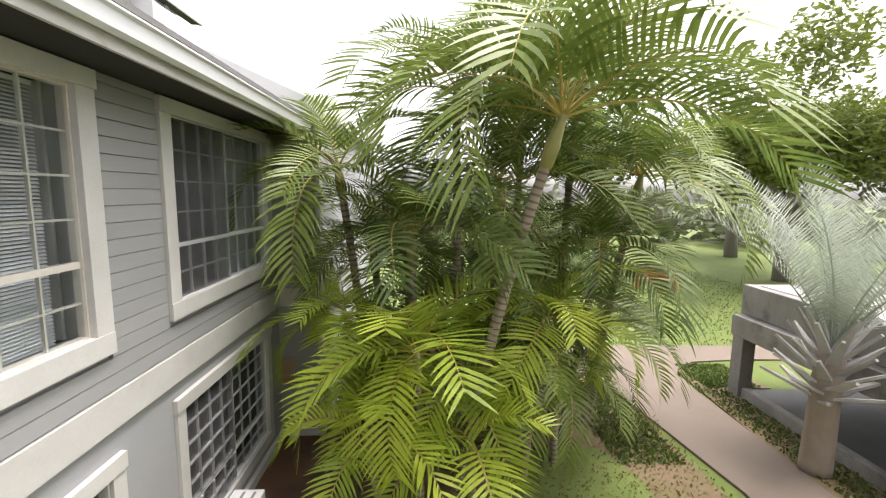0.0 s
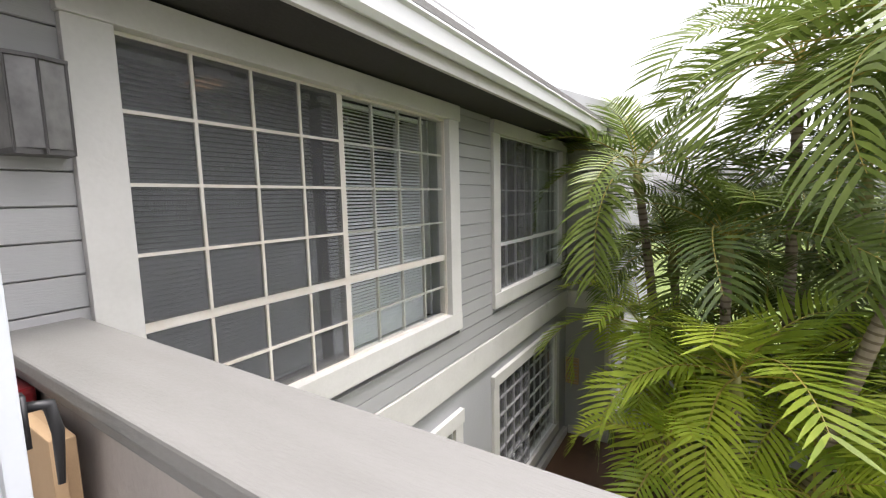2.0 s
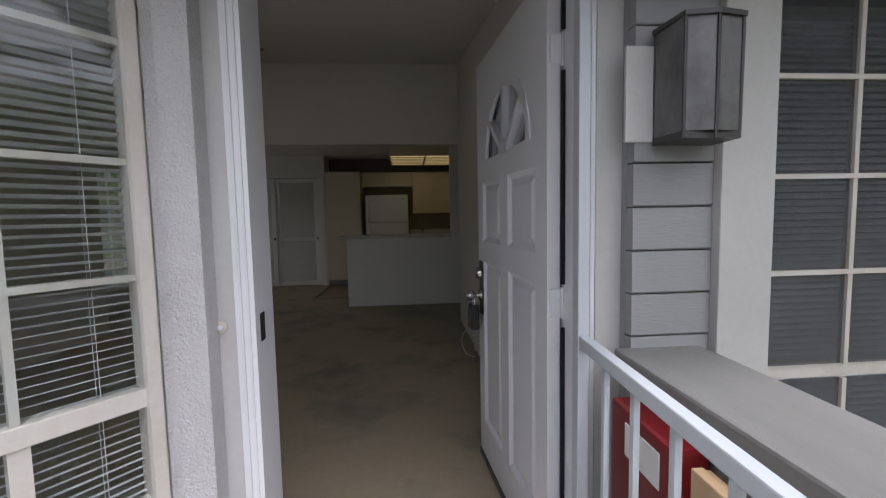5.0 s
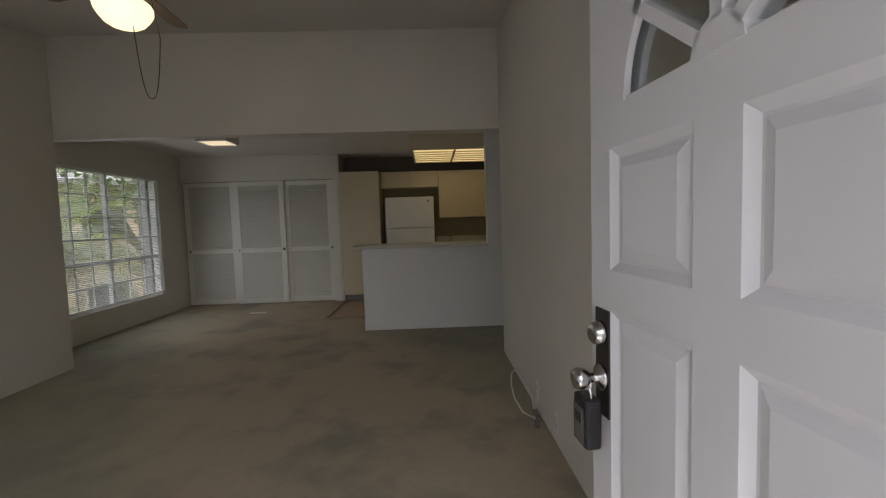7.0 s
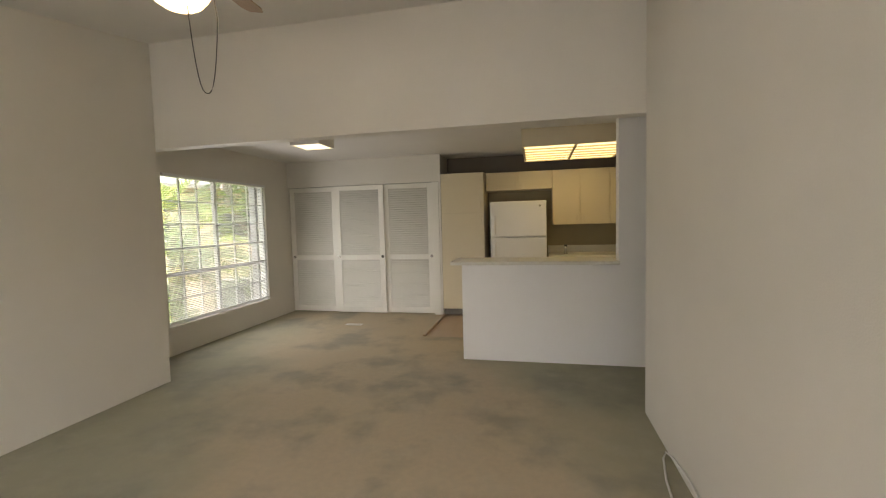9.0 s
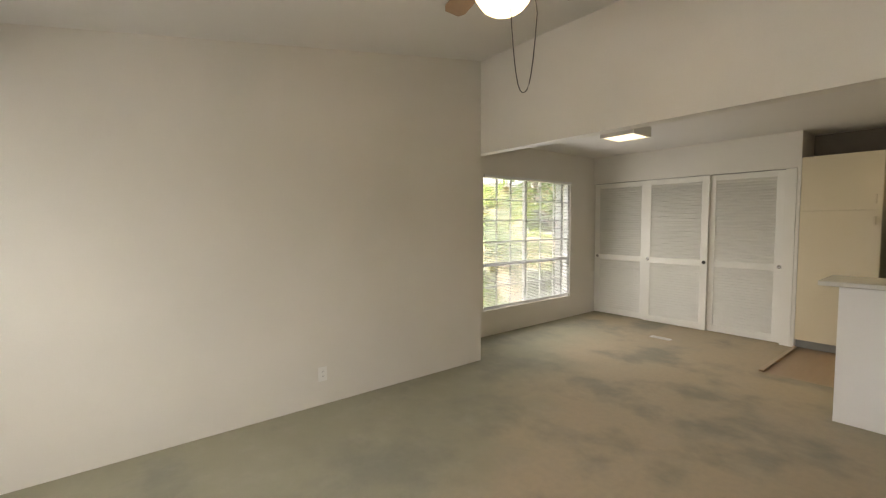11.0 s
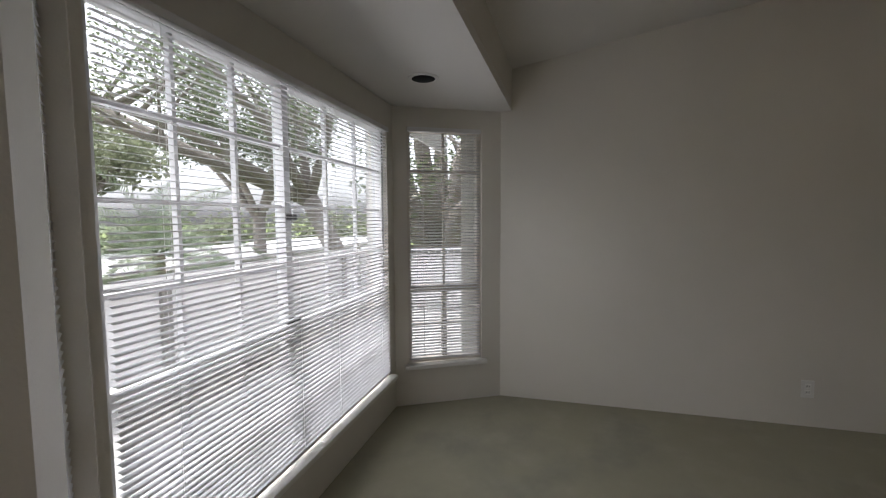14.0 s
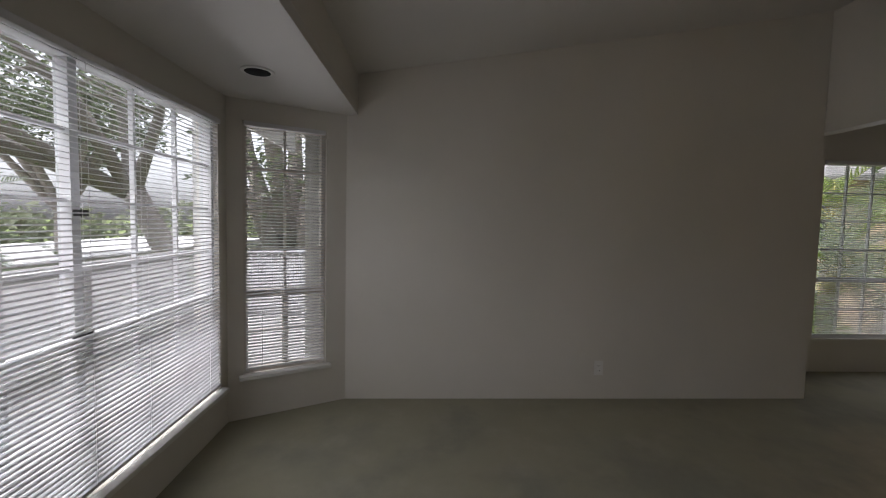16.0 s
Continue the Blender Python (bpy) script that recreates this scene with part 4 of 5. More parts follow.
structure("wall_parapet_front", boxes((-7.4, 0.20, -2.72, -2.58, -0.5, 0.774)), PARAPETW, "pale walkway parapet")
structure("trim_parapet_cap_front", bbox(-7.4, 0.153, -2.78, -2.52, 0.775, 0.862, 0.01), CAPGREY, "grey parapet cap", "trim")
structure("wall_parapet_end", boxes((-7.55, -7.42, -2.58, 1.6, -0.5, 0.80)), PARAPETW, "pale parapet at the end of the walkway")
structure("trim_parapet_cap_end", bbox(-7.60, -7.38, -2.50, 1.6, 0.802, 0.845, 0.008), CAPGREY, "grey cap at the walkway end", "trim")
rl = thing("walkway_railing", "white walkway railing with upright bars", "railing", pose(-7.3, 0, 0))
part("top_rail", bbox(-0.03, 0.03, -2.5, -0.65, 0.86, 0.90, 0.006), ALU, rl)
part("bottom_rail", bbox(-0.02, 0.02, -2.5, -0.65, 0.02, 0.06, 0.006), ALU, rl)
for k in range(18):
    part("bar", boxes((-0.009, 0.009, -2.45 + k * 0.105 - 0.009, -2.45 + k * 0.105 + 0.009, 0.06, 0.86)), ALU, rl)

for px in (-2.05, -3.6, -5.2, -6.8):
    structure("trim_parapet_post", bbox(px - 0.05, px + 0.05, -2.578, -2.54, -0.11, 0.772, 0.006), DARKK, "dark wooden parapet post", "trim")

W1, W2 = (0.43, 3.05, 0.155, 2.08), (3.73, 6.15, 0.165, 2.075)
L1, L2 = (2.0, 3.06, -1.95, -0.61), (3.72, 5.97, -2.24, -0.56)
TW = 0.155
holes = []
for a in (W1, W2):
    holes.append((a[0] + TW - 0.02, a[1] - TW + 0.02, a[2] + TW - 0.02, a[3] - 0.11))
low_holes = []
for a in (L1, L2):
    low_holes.append((a[0] + 0.11, a[1] - 0.11, a[2] + 0.11, a[3] - 0.11))
structure("wall_facade", wall_x(0.2, 6.4, 0.022, 0.18, -0.42, 2.35, holes), SIDING, "grey upper facade wall behind the siding")
structure("wall_facade_low", wall_x(-4.1, 6.4, 0.004, 0.18, ZG - 0.2, -0.42, low_holes), STUCCO, "smooth grey lower facade wall")
structure("wall_facade_walkway", boxes((XR + 0.1, 0.45, 0.185, 0.3, -0.42, 2.35)), SIDING, "grey facade along the walkway")
structure("trim_band", bbox(0.2, 6.38, -0.03, 0.003, -0.41, -0.14, 0.005), EXTRIM, "broad white band board between the storeys", "trim")
structure("trim_base", bbox(-0.5, 6.33, -0.06, 0.003, ZG, ZG + 0.13, 0.01), EXTRIM, "white base board", "trim")


def casing(a, w, top, name, low=False):
    """Boards round a window: sides, head and sill."""
    x0, x1, z0, z1 = a
    y0, y1 = (-0.032, 0.003) if low else (-0.045, 0.0215)
    c = thing(name, "weathered white boards round the window", "window trim", kind="structure")
    part("side_board", bbox(x0, x0 + w, y0, y1, z0 + w, z1 - top, 0.004), EXTRIM, c)
    part("side_board", bbox(x1 - w, x1, y0, y1, z0 + w, z1 - top, 0.004), EXTRIM, c)
    part("head_board", bbox(x0 - 0.01, x1 + 0.01, y0 - 0.012, y1, z1 - top, z1, 0.004), EXTRIM, c)
    part("sill_board", bbox(x0, x1, y0 - 0.006, y1, z0, z0 + w, 0.004), EXTRIM, c)


casing(W1, TW, 0.125, "trim_window_upper")
casing(W2, TW, 0.13, "trim_window_upper_far")
casing(L1, 0.13, 0.13, "trim_window_lower", True)
casing(L2, 0.13, 0.13, "trim_window_lower_far", True)


def out_window(name, hole, rail, halves, rows, low, screen, label):
    """Outer windows are seen from outside: x from the hole's start, y towards the viewer."""
    x0, x1, z0, z1 = hole
    at = pose(x1, 0.105, 0, 0, 0, 180)
    return window(name, at, x1 - x0, z0, z1, halves, rail, rows, low, label=label, screen_half=screen, sash=ALUOLD if name == "window_5" else ALU, munt=0.014)


out_window("window_5", holes[0], 0.81, (4, 4), 4, 2, 1, "wide weathered slider window with many small panes")
out_window("window_6", holes[1], 0.81, (4, 4), 4, 2, 1, "wide slider window with a dark screened half")
out_window("window_7", low_holes[0], -1.45, (3, 3), 3, 1, None, "ground floor slider window")
out_window("window_8", low_holes[1], -1.75, (4, 4), 5, 2, 1, "wide ground floor window with dark panes")
UPB = "white venetian blind behind the neighbour's window"
for hole, tl in ((holes[0], -35), (holes[1], -40)):
    x0, x1, z0, z1 = hole
    mid = (x0 + x1) / 2
    venetian(pose(x1 - 0.05, 0.16, 0, 0, 0, 180), x1 - mid - 0.07, z0 - 0.05, z1 - 0.01, tilt=tl, y=-0.05, pitch=0.024, cords=(0.2, 0.8), label=UPB, group="neighbour's blinds")
x0, x1, z0, z1 = holes[0]
venetian(pose((x0 + x1) / 2 - 0.04, 0.16, 0, 0, 0, 180), (x1 - x0) / 2 - 0.09, z0 - 0.03, z1 - 0.01, tilt=-52, y=-0.08, pitch=0.024, cords=(0.2, 0.8), label=UPB, group="neighbour's blinds")
for nm, (x0, x1, z0, z1) in (("window_reveal_near", holes[0]), ("window_reveal_far", holes[1])):
    structure(nm, boxes((x1 - 0.012, x1 + 0.03, 0.19, 0.55, z0, z1)), STUCCOW, "pale inner side of a neighbour's window", "wall")
# rooms behind those windows: plain shells, their dimness put into a dark grey
structure("room_upper_shell", boxes((0.45, 6.4, 3.2, 3.3, -0.42, 2.4), (0.44, 6.4, 0.18, 3.2, -0.1, 0.0), (0.44, 6.4, 0.18, 3.2, 2.36, 2.42), (0.38, 0.44, 0.3, 3.3, 0, 2.4), (3.3, 3.4, 0.18, 3.2, 0, 2.36), (6.4, 6.5, 0.18, 3.3, -0.42, 2.42)), SHADE, "dark grey shell painted for the dim rooms behind the neighbour's windows")
structure("room_lower_shell", boxes((-0.5, 6.4, 3.2, 3.3, ZG, -0.42), (-0.5, 6.4, 0.18, 3.2, ZG - 0.1, ZG), (-0.6, -0.5, 0.18, 3.3, ZG, -0.42), (6.4, 6.5, 0.18, 3.3, ZG, -0.42), (-0.5, 6.4, 0.18, 3.2, -0.42, -0.3)), SHADE, "dark grey shell painted for the unlit ground floor rooms")
nl = thing("neighbour_ceiling_light", "warm lit ceiling light in the neighbour's room", "ceiling light", pose(1.82, 1.6, 2.25))
part("frame", boxes((-0.11, 0.11, -0.2, 0.2, 0.02, 0.1)), TRIMW, nl)
for k in range(5):
    part("diffuser", boxes((-0.1, 0.1, -0.18 + k * 0.08, -0.14 + k * 0.08, 0.005, 0.02)), NLITE, nl, "glowing strip")

# siding boards between the openings, one row each 0.12 m
rows = []
z = -0.135
while z < 2.06:
    rows.append((z, min(z + 0.12, 2.09)))
    z += 0.12
wall_ob = bpy.data.objects["wall_facade"]
sid_mesh = {}
for z0, z1 in rows:
    spans = [(0.2, 6.36)]
    for a in (W1, W2):
        nxt = []
        for s0, s1 in spans:
            if z1 > a[2] + 0.01 and z0 < a[3] - 0.01 and s0 < a[0] and s1 > a[1]:
                nxt += [(s0, a[0] - 0.001), (a[1] + 0.001, s1)]
            else:
                nxt.append((s0, s1))
        spans = nxt
    for s0, s1 in spans:
        if s1 - s0 < 0.03:
            continue
        key = (round(s1 - s0, 3), round(z1 - z0, 3))
        if key not in sid_mesh:
            L, h = key
            sid_mesh[key] = mesh_from("board", prism([(-0.012, 0.002), (-0.016, 0.006), (-0.013, h - 0.004), (-0.01, h - 0.002), (0.02, h - 0.002), (0.02, 0.002)], L, "x"), SIDING)
        piece("board", sid_mesh[key], wall_ob, pose(s0, 0, z0 + 0.002, 0, 0, 0))

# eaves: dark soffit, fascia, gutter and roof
structure("soffit", boxes((0.12, 6.3, -0.468, 0.1, 2.095, 2.13), (-5.3, 0.12, -0.468, -0.39, 2.40, 2.44)), SOFFIT, "near-black eave soffit", "soffit")
structure("fascia", bbox(-5.3, 6.3, -0.5, -0.47, 2.07, 2.30, 0.004), EXTRIM, "white fascia board", "fascia")
structure("gutter", prism([(-0.502, 2.15), (-0.545, 2.135), (-0.575, 2.16), (-0.582, 2.25), (-0.605, 2.262), (-0.605, 2.275), (-0.58, 2.275), (-0.57, 2.17), (-0.54, 2.148), (-0.503, 2.163)], 11.58, "x", -5.3), ALU, "white eave gutter", "gutter")
structure("roof_main", prism([(-0.59, 2.29), (3.6, 4.10), (3.6, 4.15), (-0.59, 2.33)], 11.9, "x", -5.4), SHINGLE, "grey shingle roof", "roof")
structure("roof_back", boxes((-5.0, 6.4, 3.5, 8.2, 4.1, 4.2)), SHINGLE, "flat roof over the back rooms", "roof")
structure("wall_outer_shell", boxes((-4.9, -4.7, 3.9, 4.6, ZG, 4.1), (-4.9, 1.7, 7.95, 8.1, ZG, 4.1), (1.6, 1.7, 4.3, 8.0, ZG, 4.1), (-4.82, -4.72, 4.03, 4.66, ZG, 3.9), (-4.82, -4.72, 6.51, 8.0, ZG, 3.9), (-4.82, -4.72, 4.66, 6.51, ZG, 0.30), (-4.82, -4.72, 4.66, 6.51, 2.08, 3.9), (-4.1, -4.04, 0.18, 4.0, ZG, 3.4)), STUCCO, "grey outer walls of the house")

# third-storey part behind, with its window and cooling unit
up = thing("upper_storey", "grey upper storey with a white window above the roof", "building part", kind="structure")
part("wall", boxes((4.0, 9.9, 3.4, 6.0, 3.9, 5.6), (6.6, 9.9, 3.9, 6.0, ZG, 3.9)), SIDING, up)
part("roof", prism([(3.2, 5.24), (6.0, 6.45), (6.0, 6.57), (3.2, 5.36)], 7.4, "x", 3.5), SHINGLE, up)
part("fascia", boxes((3.5, 10.9, 3.14, 3.19, 5.16, 5.34)), ALU, up)
part("rake_board", prism([(3.19, 5.14), (6.0, 6.36), (6.0, 6.58), (3.19, 5.36)], 0.06, "x", 10.88), ALU, up)
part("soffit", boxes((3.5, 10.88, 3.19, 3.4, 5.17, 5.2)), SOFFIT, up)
part("corner_board", boxes((9.8, 9.93, 3.36, 3.398, 4.3, 5.17)), EXTRIM, up)
wf = part("window", boxes((7.2, 8.5, 3.36, 3.398, 4.5, 4.57), (7.2, 8.5, 3.36, 3.398, 5.08, 5.15), (7.2, 7.27, 3.36, 3.398, 4.57, 5.08), (8.43, 8.5, 3.36, 3.398, 4.57, 5.08), (7.83, 7.87, 3.37, 3.397, 4.57, 5.08)), ALU, up)
part("pane", boxes((7.27, 8.43, 3.385, 3.39, 4.57, 5.08)), LGLASS, wf)
ac = thing("air_conditioner", "white window air conditioner on the upper storey", "air conditioner", pose(8.75, 2.98, 4.42))
part("case", bbox(0, 0.75, 0, 0.42, 0, 0.42, 0.015), ALU, ac)
for k in range(7):
    part("louver", boxes((0.03, 0.35, -0.008, 0.0, 0.05 + k * 0.035, 0.07 + k * 0.035)), ALUOLD, ac)
ac2 = thing("air_conditioner", "white air conditioner case below the ground floor window", "air conditioner", pose(4.05, -0.42, ZG))
part("case", bbox(0, 0.55, 0, 0.35, 0.0, 0.42, 0.015), ALU, ac2)
part("grille", boxes((0.05, 0.5, 0.08, 0.11, 0.421, 0.426), (0.05, 0.5, 0.2, 0.23, 0.421, 0.426)), DARKK, ac2)

# wing at right angles
structure("wall_wing", boxes((6.4, 6.55, -0.62, 0.02, ZG, 2.45), (6.42, 11.5, -0.62, -0.5, ZG, 2.4)), STUCCO, "grey wing wall at right angles")
wing_ob = bpy.data.objects["wall_wing"]
for z0, z1 in rows:
    key = (0.58, round(z1 - z0, 3))
    if key not in sid_mesh:
        sid_mesh[key] = mesh_from("board", prism([(-0.012, 0.002), (-0.016, 0.006), (-0.013, key[1] - 0.004), (-0.01, key[1] - 0.002), (0.02, key[1] - 0.002), (0.02, 0.002)], 0.58, "x"), SIDING)
    piece("board", sid_mesh[key], wing_ob, pose(6.395, 0.0, z0 + 0.002, 0, 0, -90))
structure("trim_wing", boxes((6.36, 6.56, -0.66, -0.6, ZG, 2.3), (6.37, 6.399, -0.6, -0.03, -0.41, -0.14), (6.36, 6.399, -0.6, -0.06, ZG, ZG + 0.13)), EXTRIM, "white boards on the wing", "trim")
structure("roof_wing", prism([(-0.72, 2.36), (3.4, 4.13), (3.4, 4.25), (-0.72, 2.48)], 5.0, "x", 6.45), SHINGLE, "shingle roof of the wing", "roof")
structure("trim_wing_rake", prism([(-0.76, 2.22), (3.4, 4.02), (3.4, 4.33), (-0.76, 2.54)], 0.05, "x", 6.39), ALU, "white rake board of the wing", "trim")
wv = thing("wall_vent", "small tan wooden slatted vent on the wing wall", "vent", pose(6.37, -0.02, -1.64))
part("frame", boxes((-0.03, 0.0, -0.20, -0.185, 0, 0.42), (-0.03, 0.0, -0.015, 0.0, 0, 0.42), (-0.03, 0.0, -0.185, -0.015, 0, 0.015), (-0.03, 0.0, -0.185, -0.015, 0.405, 0.42)), CARDBOARD, wv)
for k in range(7):
    part("slat", boxes((-0.026, -0.014, -0.185, -0.015, 0.03 + k * 0.054, 0.066 + k * 0.054)), CARDBOARD, wv)
structure("wall_white_fence", boxes((7.0, 7.06, -4.3, -0.8, ZG, -0.9)), ALU, "white boarded garden fence", "fence")
fmesh = mesh_from("board", bbox(-0.012, 0, 0, 0.14, 0.02, 1.62, 0.004), ALU)
for k in range(23):
    piece("board", fmesh, bpy.data.objects["wall_white_fence"], pose(6.999, -4.28 + k * 0.15, ZG))

# things on the landing
lan = thing("wall_lantern", "weathered grey metal wall lantern with frosted panes", "wall lamp", pose(0.33, -0.012, 1.47))
part("back_plate", bbox(-0.16, 0.05, -0.012, 0.0, 0.01, 0.26, 0.004), EXTRIM, lan, "white mounting board")
part("base", prism([(-0.085, -0.012), (0.085, -0.012), (0.075, -0.125), (-0.075, -0.125)], 0.018, "z", 0.0), LANT, lan)
for a, b in (((-0.08, -0.012), (-0.072, -0.12)), ((-0.072, -0.12), (0.0, -0.135)), ((0.0, -0.135), (0.072, -0.12)), ((0.072, -0.12), (0.08, -0.012))):
    d = Vector((b[0] - a[0], b[1] - a[1], 0)).normalized() * 0.004
    nrm = Vector((d.y, -d.x, 0)) * 0.7
    bm = bmesh.new()
    vs = [bm.verts.new((p[0] + o.x, p[1] + o.y, z)) for o in (Vector((0, 0, 0)), nrm) for p, z in ((a, 0.018), (b, 0.018), (b, 0.285), (a, 0.285))]
    for f in ((0, 1, 2, 3), (4, 7, 6, 5), (0, 4, 5, 1), (1, 5, 6, 2), (2, 6, 7, 3), (3, 7, 4, 0)):
        bm.faces.new([vs[k] for k in f])
    part("pane", bm, LGLASS, lan, "frosted grey glass pane")
for a in ((-0.08, -0.014), (-0.072, -0.122), (0.0, -0.137), (0.072, -0.122), (0.08, -0.014)):
    t = bmesh.new()
    tube(t, [(a[0], a[1], 0.0), (a[0] * 1.02, a[1] * 1.02, 0.288)], 0.0045, 6)
    part("rib", t, LANT, lan)
part("cap", prism([(-0.09, -0.012), (0.09, -0.012), (0.078, -0.13), (0.0, -0.146), (-0.078, -0.13)], 0.012, "z", 0.285), LANT, lan)

rb = thing("red_box", "flat red plastic case with a white label, leaning on the parapet", "case", pose(0.10, -0.10, -0.11, 0, 0, 0))
part("body", bbox(0.0, 0.085, -0.26, 0.0, 0, 0.93, 0.012), RED, rb)
part("label", boxes((-0.003, -0.001, -0.22, -0.08, 0.82, 0.90)), PAPER, rb, "white paper label")
cbx = thing("cardboard_sheet", "folded tan cardboard with a white sticker, standing on the landing", "cardboard", pose(0.11, -0.40, -0.11, 0, 0, 0))
part("panel", bbox(0.0, 0.025, -0.33, 0.0, 0, 0.92, 0.004), CARDBOARD, cbx)
part("panel", bbox(0.028, 0.055, -0.30, 0.02, 0, 0.90, 0.004), CARDBOARD, cbx)
part("sticker", boxes((-0.003, -0.001, -0.25, -0.1, 0.5, 0.72)), PAPER, cbx, "white sticker")
part("sticker_bar", boxes((-0.004, -0.0032, -0.23, -0.12, 0.66, 0.68), (-0.004, -0.0032, -0.23, -0.15, 0.60, 0.615), (-0.004, -0.0032, -0.23, -0.14, 0.56, 0.572)), DARKK, cbx)


# ---- garden ----
structure("ground", boxes((-300, 300, -300, 300, ZG - 0.4, ZG - 0.02)), GRASS, "open grassy ground to the horizon", "ground")
structure("ground_bed", prism([(4.0, -2.0), (3.6, -6.2), (7.4, -6.0), (9.2, -6.4), (9.3, -3.0), (6.9, -0.7), (4.6, -1.0)], 0.02, "z", ZG - 0.019), SOIL, "bare earth bed with leaf litter and low weeds", "ground")
structure("ground_bed_far", prism([(-3, -7.55), (6.0, -7.55), (8.8, -7.75), (9.25, -8.2), (9.0, -9.0), (8.0, -9.2), (8.0, -8.3), (-3, -8.3)], 0.03, "z", ZG - 0.019), SOIL, "planted bed beside the car port", "ground")
structure("patio", boxes((-0.5, 6.36, -1.15, -0.06, ZG - 0.2, ZG + 0.012)), PATIO, "rust-stained concrete patio strip", "patio")
curve_l = [(-6, -6.45), (5.0, -6.40), (7.3, -6.05), (8.6, -5.7), (9.2, -4.8), (9.4, -3.0), (10.4, -3.0), (10.45, -24.0), (9.55, -24.0), (9.5, -9.6), (9.35, -8.4), (8.9, -7.8), (8.2, -7.6), (4.9, -7.53), (-6, -7.5)]
structure("path", prism(curve_l, 0.05, "z", ZG - 0.03), CONC, "tan concrete garden path with a fork", "path")


def palm_frond(name, length, droop, pairs, leaf, width, material, rib, seed, lift=0.45, hang=0.5, curl=1.25):
    """A feather frond from the origin along +x, arching down by droop radians: a tapered midrib and paired leaflets."""
    rng = random.Random(seed)
    n = 26
    pts, ang = [Vector((0, 0, 0))], []
    for i in range(n):
        s = i / (n - 1)
        a = -droop * s ** curl
        ang.append(a)
        pts.append(pts[-1] + Vector((math.cos(a), 0, math.sin(a))) * length / n)
    verts, faces, mats = [], [], []

    def quad(a, b, c, d, m):
        k = len(verts)
        verts.extend((a, b, c, d))
        faces.append((k, k + 1, k + 2, k + 3))
        mats.append(m)
    for i in range(n):
        r0, r1 = 0.014 * (1 - i / n) + 0.002, 0.014 * (1 - (i + 1) / n) + 0.002
        p, q = pts[i], pts[i + 1]
        for u, v in ((Vector((0, 1, 0.3)), Vector((0, -1, 0.3))), (Vector((0, -1, 0.3)), Vector((0, 0, -1))), (Vector((0, 0, -1)), Vector((0, 1, 0.3)))):
            quad(p + u * r0, p + v * r0, q + v * r1, q + u * r1, 1)
    for k in range(pairs):
        s = 0.16 + 0.84 * (k + 0.5) / pairs
        f = s * n
        i = min(int(f), n - 1)
        p = pts[i].lerp(pts[i + 1], f - i)
        d = (pts[i + 1] - pts[i]).normalized()
        up = Vector((0, 1, 0)).cross(d) * -1
        if up.z < 0 and abs(ang[i]) < 1.5:
            up = -up
        ln = leaf * (0.35 + 0.65 * math.sin(math.pi * min(1, 0.12 + 0.80 * s)) ** 0.7) * rng.uniform(0.88, 1.08)
        fwd = 0.38 + 0.62 * s
        for side in (1, -1):
            if rng.random() < 0.03:
                continue
            v = (Vector((0, side, 0)) + d * fwd * rng.uniform(0.85, 1.15) + up * lift * rng.uniform(0.7, 1.2)).normalized()
            a = p.copy()
            w0 = d * (width * 0.5)
            lastw = w0 * 0.45
            seg = 4
            for j in range(seg):
                t = (j + 1) / seg
                v2 = (v + Vector((0, 0, -1)) * hang * t * t * 1.4).normalized()
                b = a + v2 * ln / seg
                w = w0 * (1.0 if j == 0 else 0.95 if j == 1 else 0.6 if j == 2 else 0.06)
                quad(a - lastw, a + lastw, b + w, b - w, 0)
                a, lastw = b, w
    me = bpy.data.meshes.new(name)
    me.from_pydata([tuple(x) for x in verts], [], faces)
    me.materials.append(material)
    me.materials.append(rib)
    me.polygons.foreach_set("material_index", mats)
    return me


FR = [palm_frond("frond", 2.1, 1.25 + 0.25 * i, 24, 0.62, 0.052, FROND, PETIOLE, i, hang=0.4 + 0.12 * i) for i in range(4)]
FY = [palm_frond("frond", 1.75, 1.5 + 0.25 * i, 21, 0.54, 0.056, FRONDY, PETIOLE, 20 + i, hang=0.15 + 0.08 * i, lift=0.3) for i in range(3)]
FT = [palm_frond("frond", 2.15, 1.45 + 0.25 * i, 26, 0.68, 0.05, FROND, PETIOLE, 90 + i, hang=0.5 + 0.15 * i) for i in range(4)]
FG = [palm_frond("frond", 2.5, 1.0 + 0.3 * i, 46, 0.42, 0.026, FRONDG, FRONDG, 70 + i, lift=0.5, hang=0.35) for i in range(3)]
FS = [palm_frond("frond", 2.6, 0.4 + 0.2 * i, 44, 0.42, 0.018, FRONDS, FRONDS, 60 + i, lift=0.8, hang=0.25) for i in range(3)]


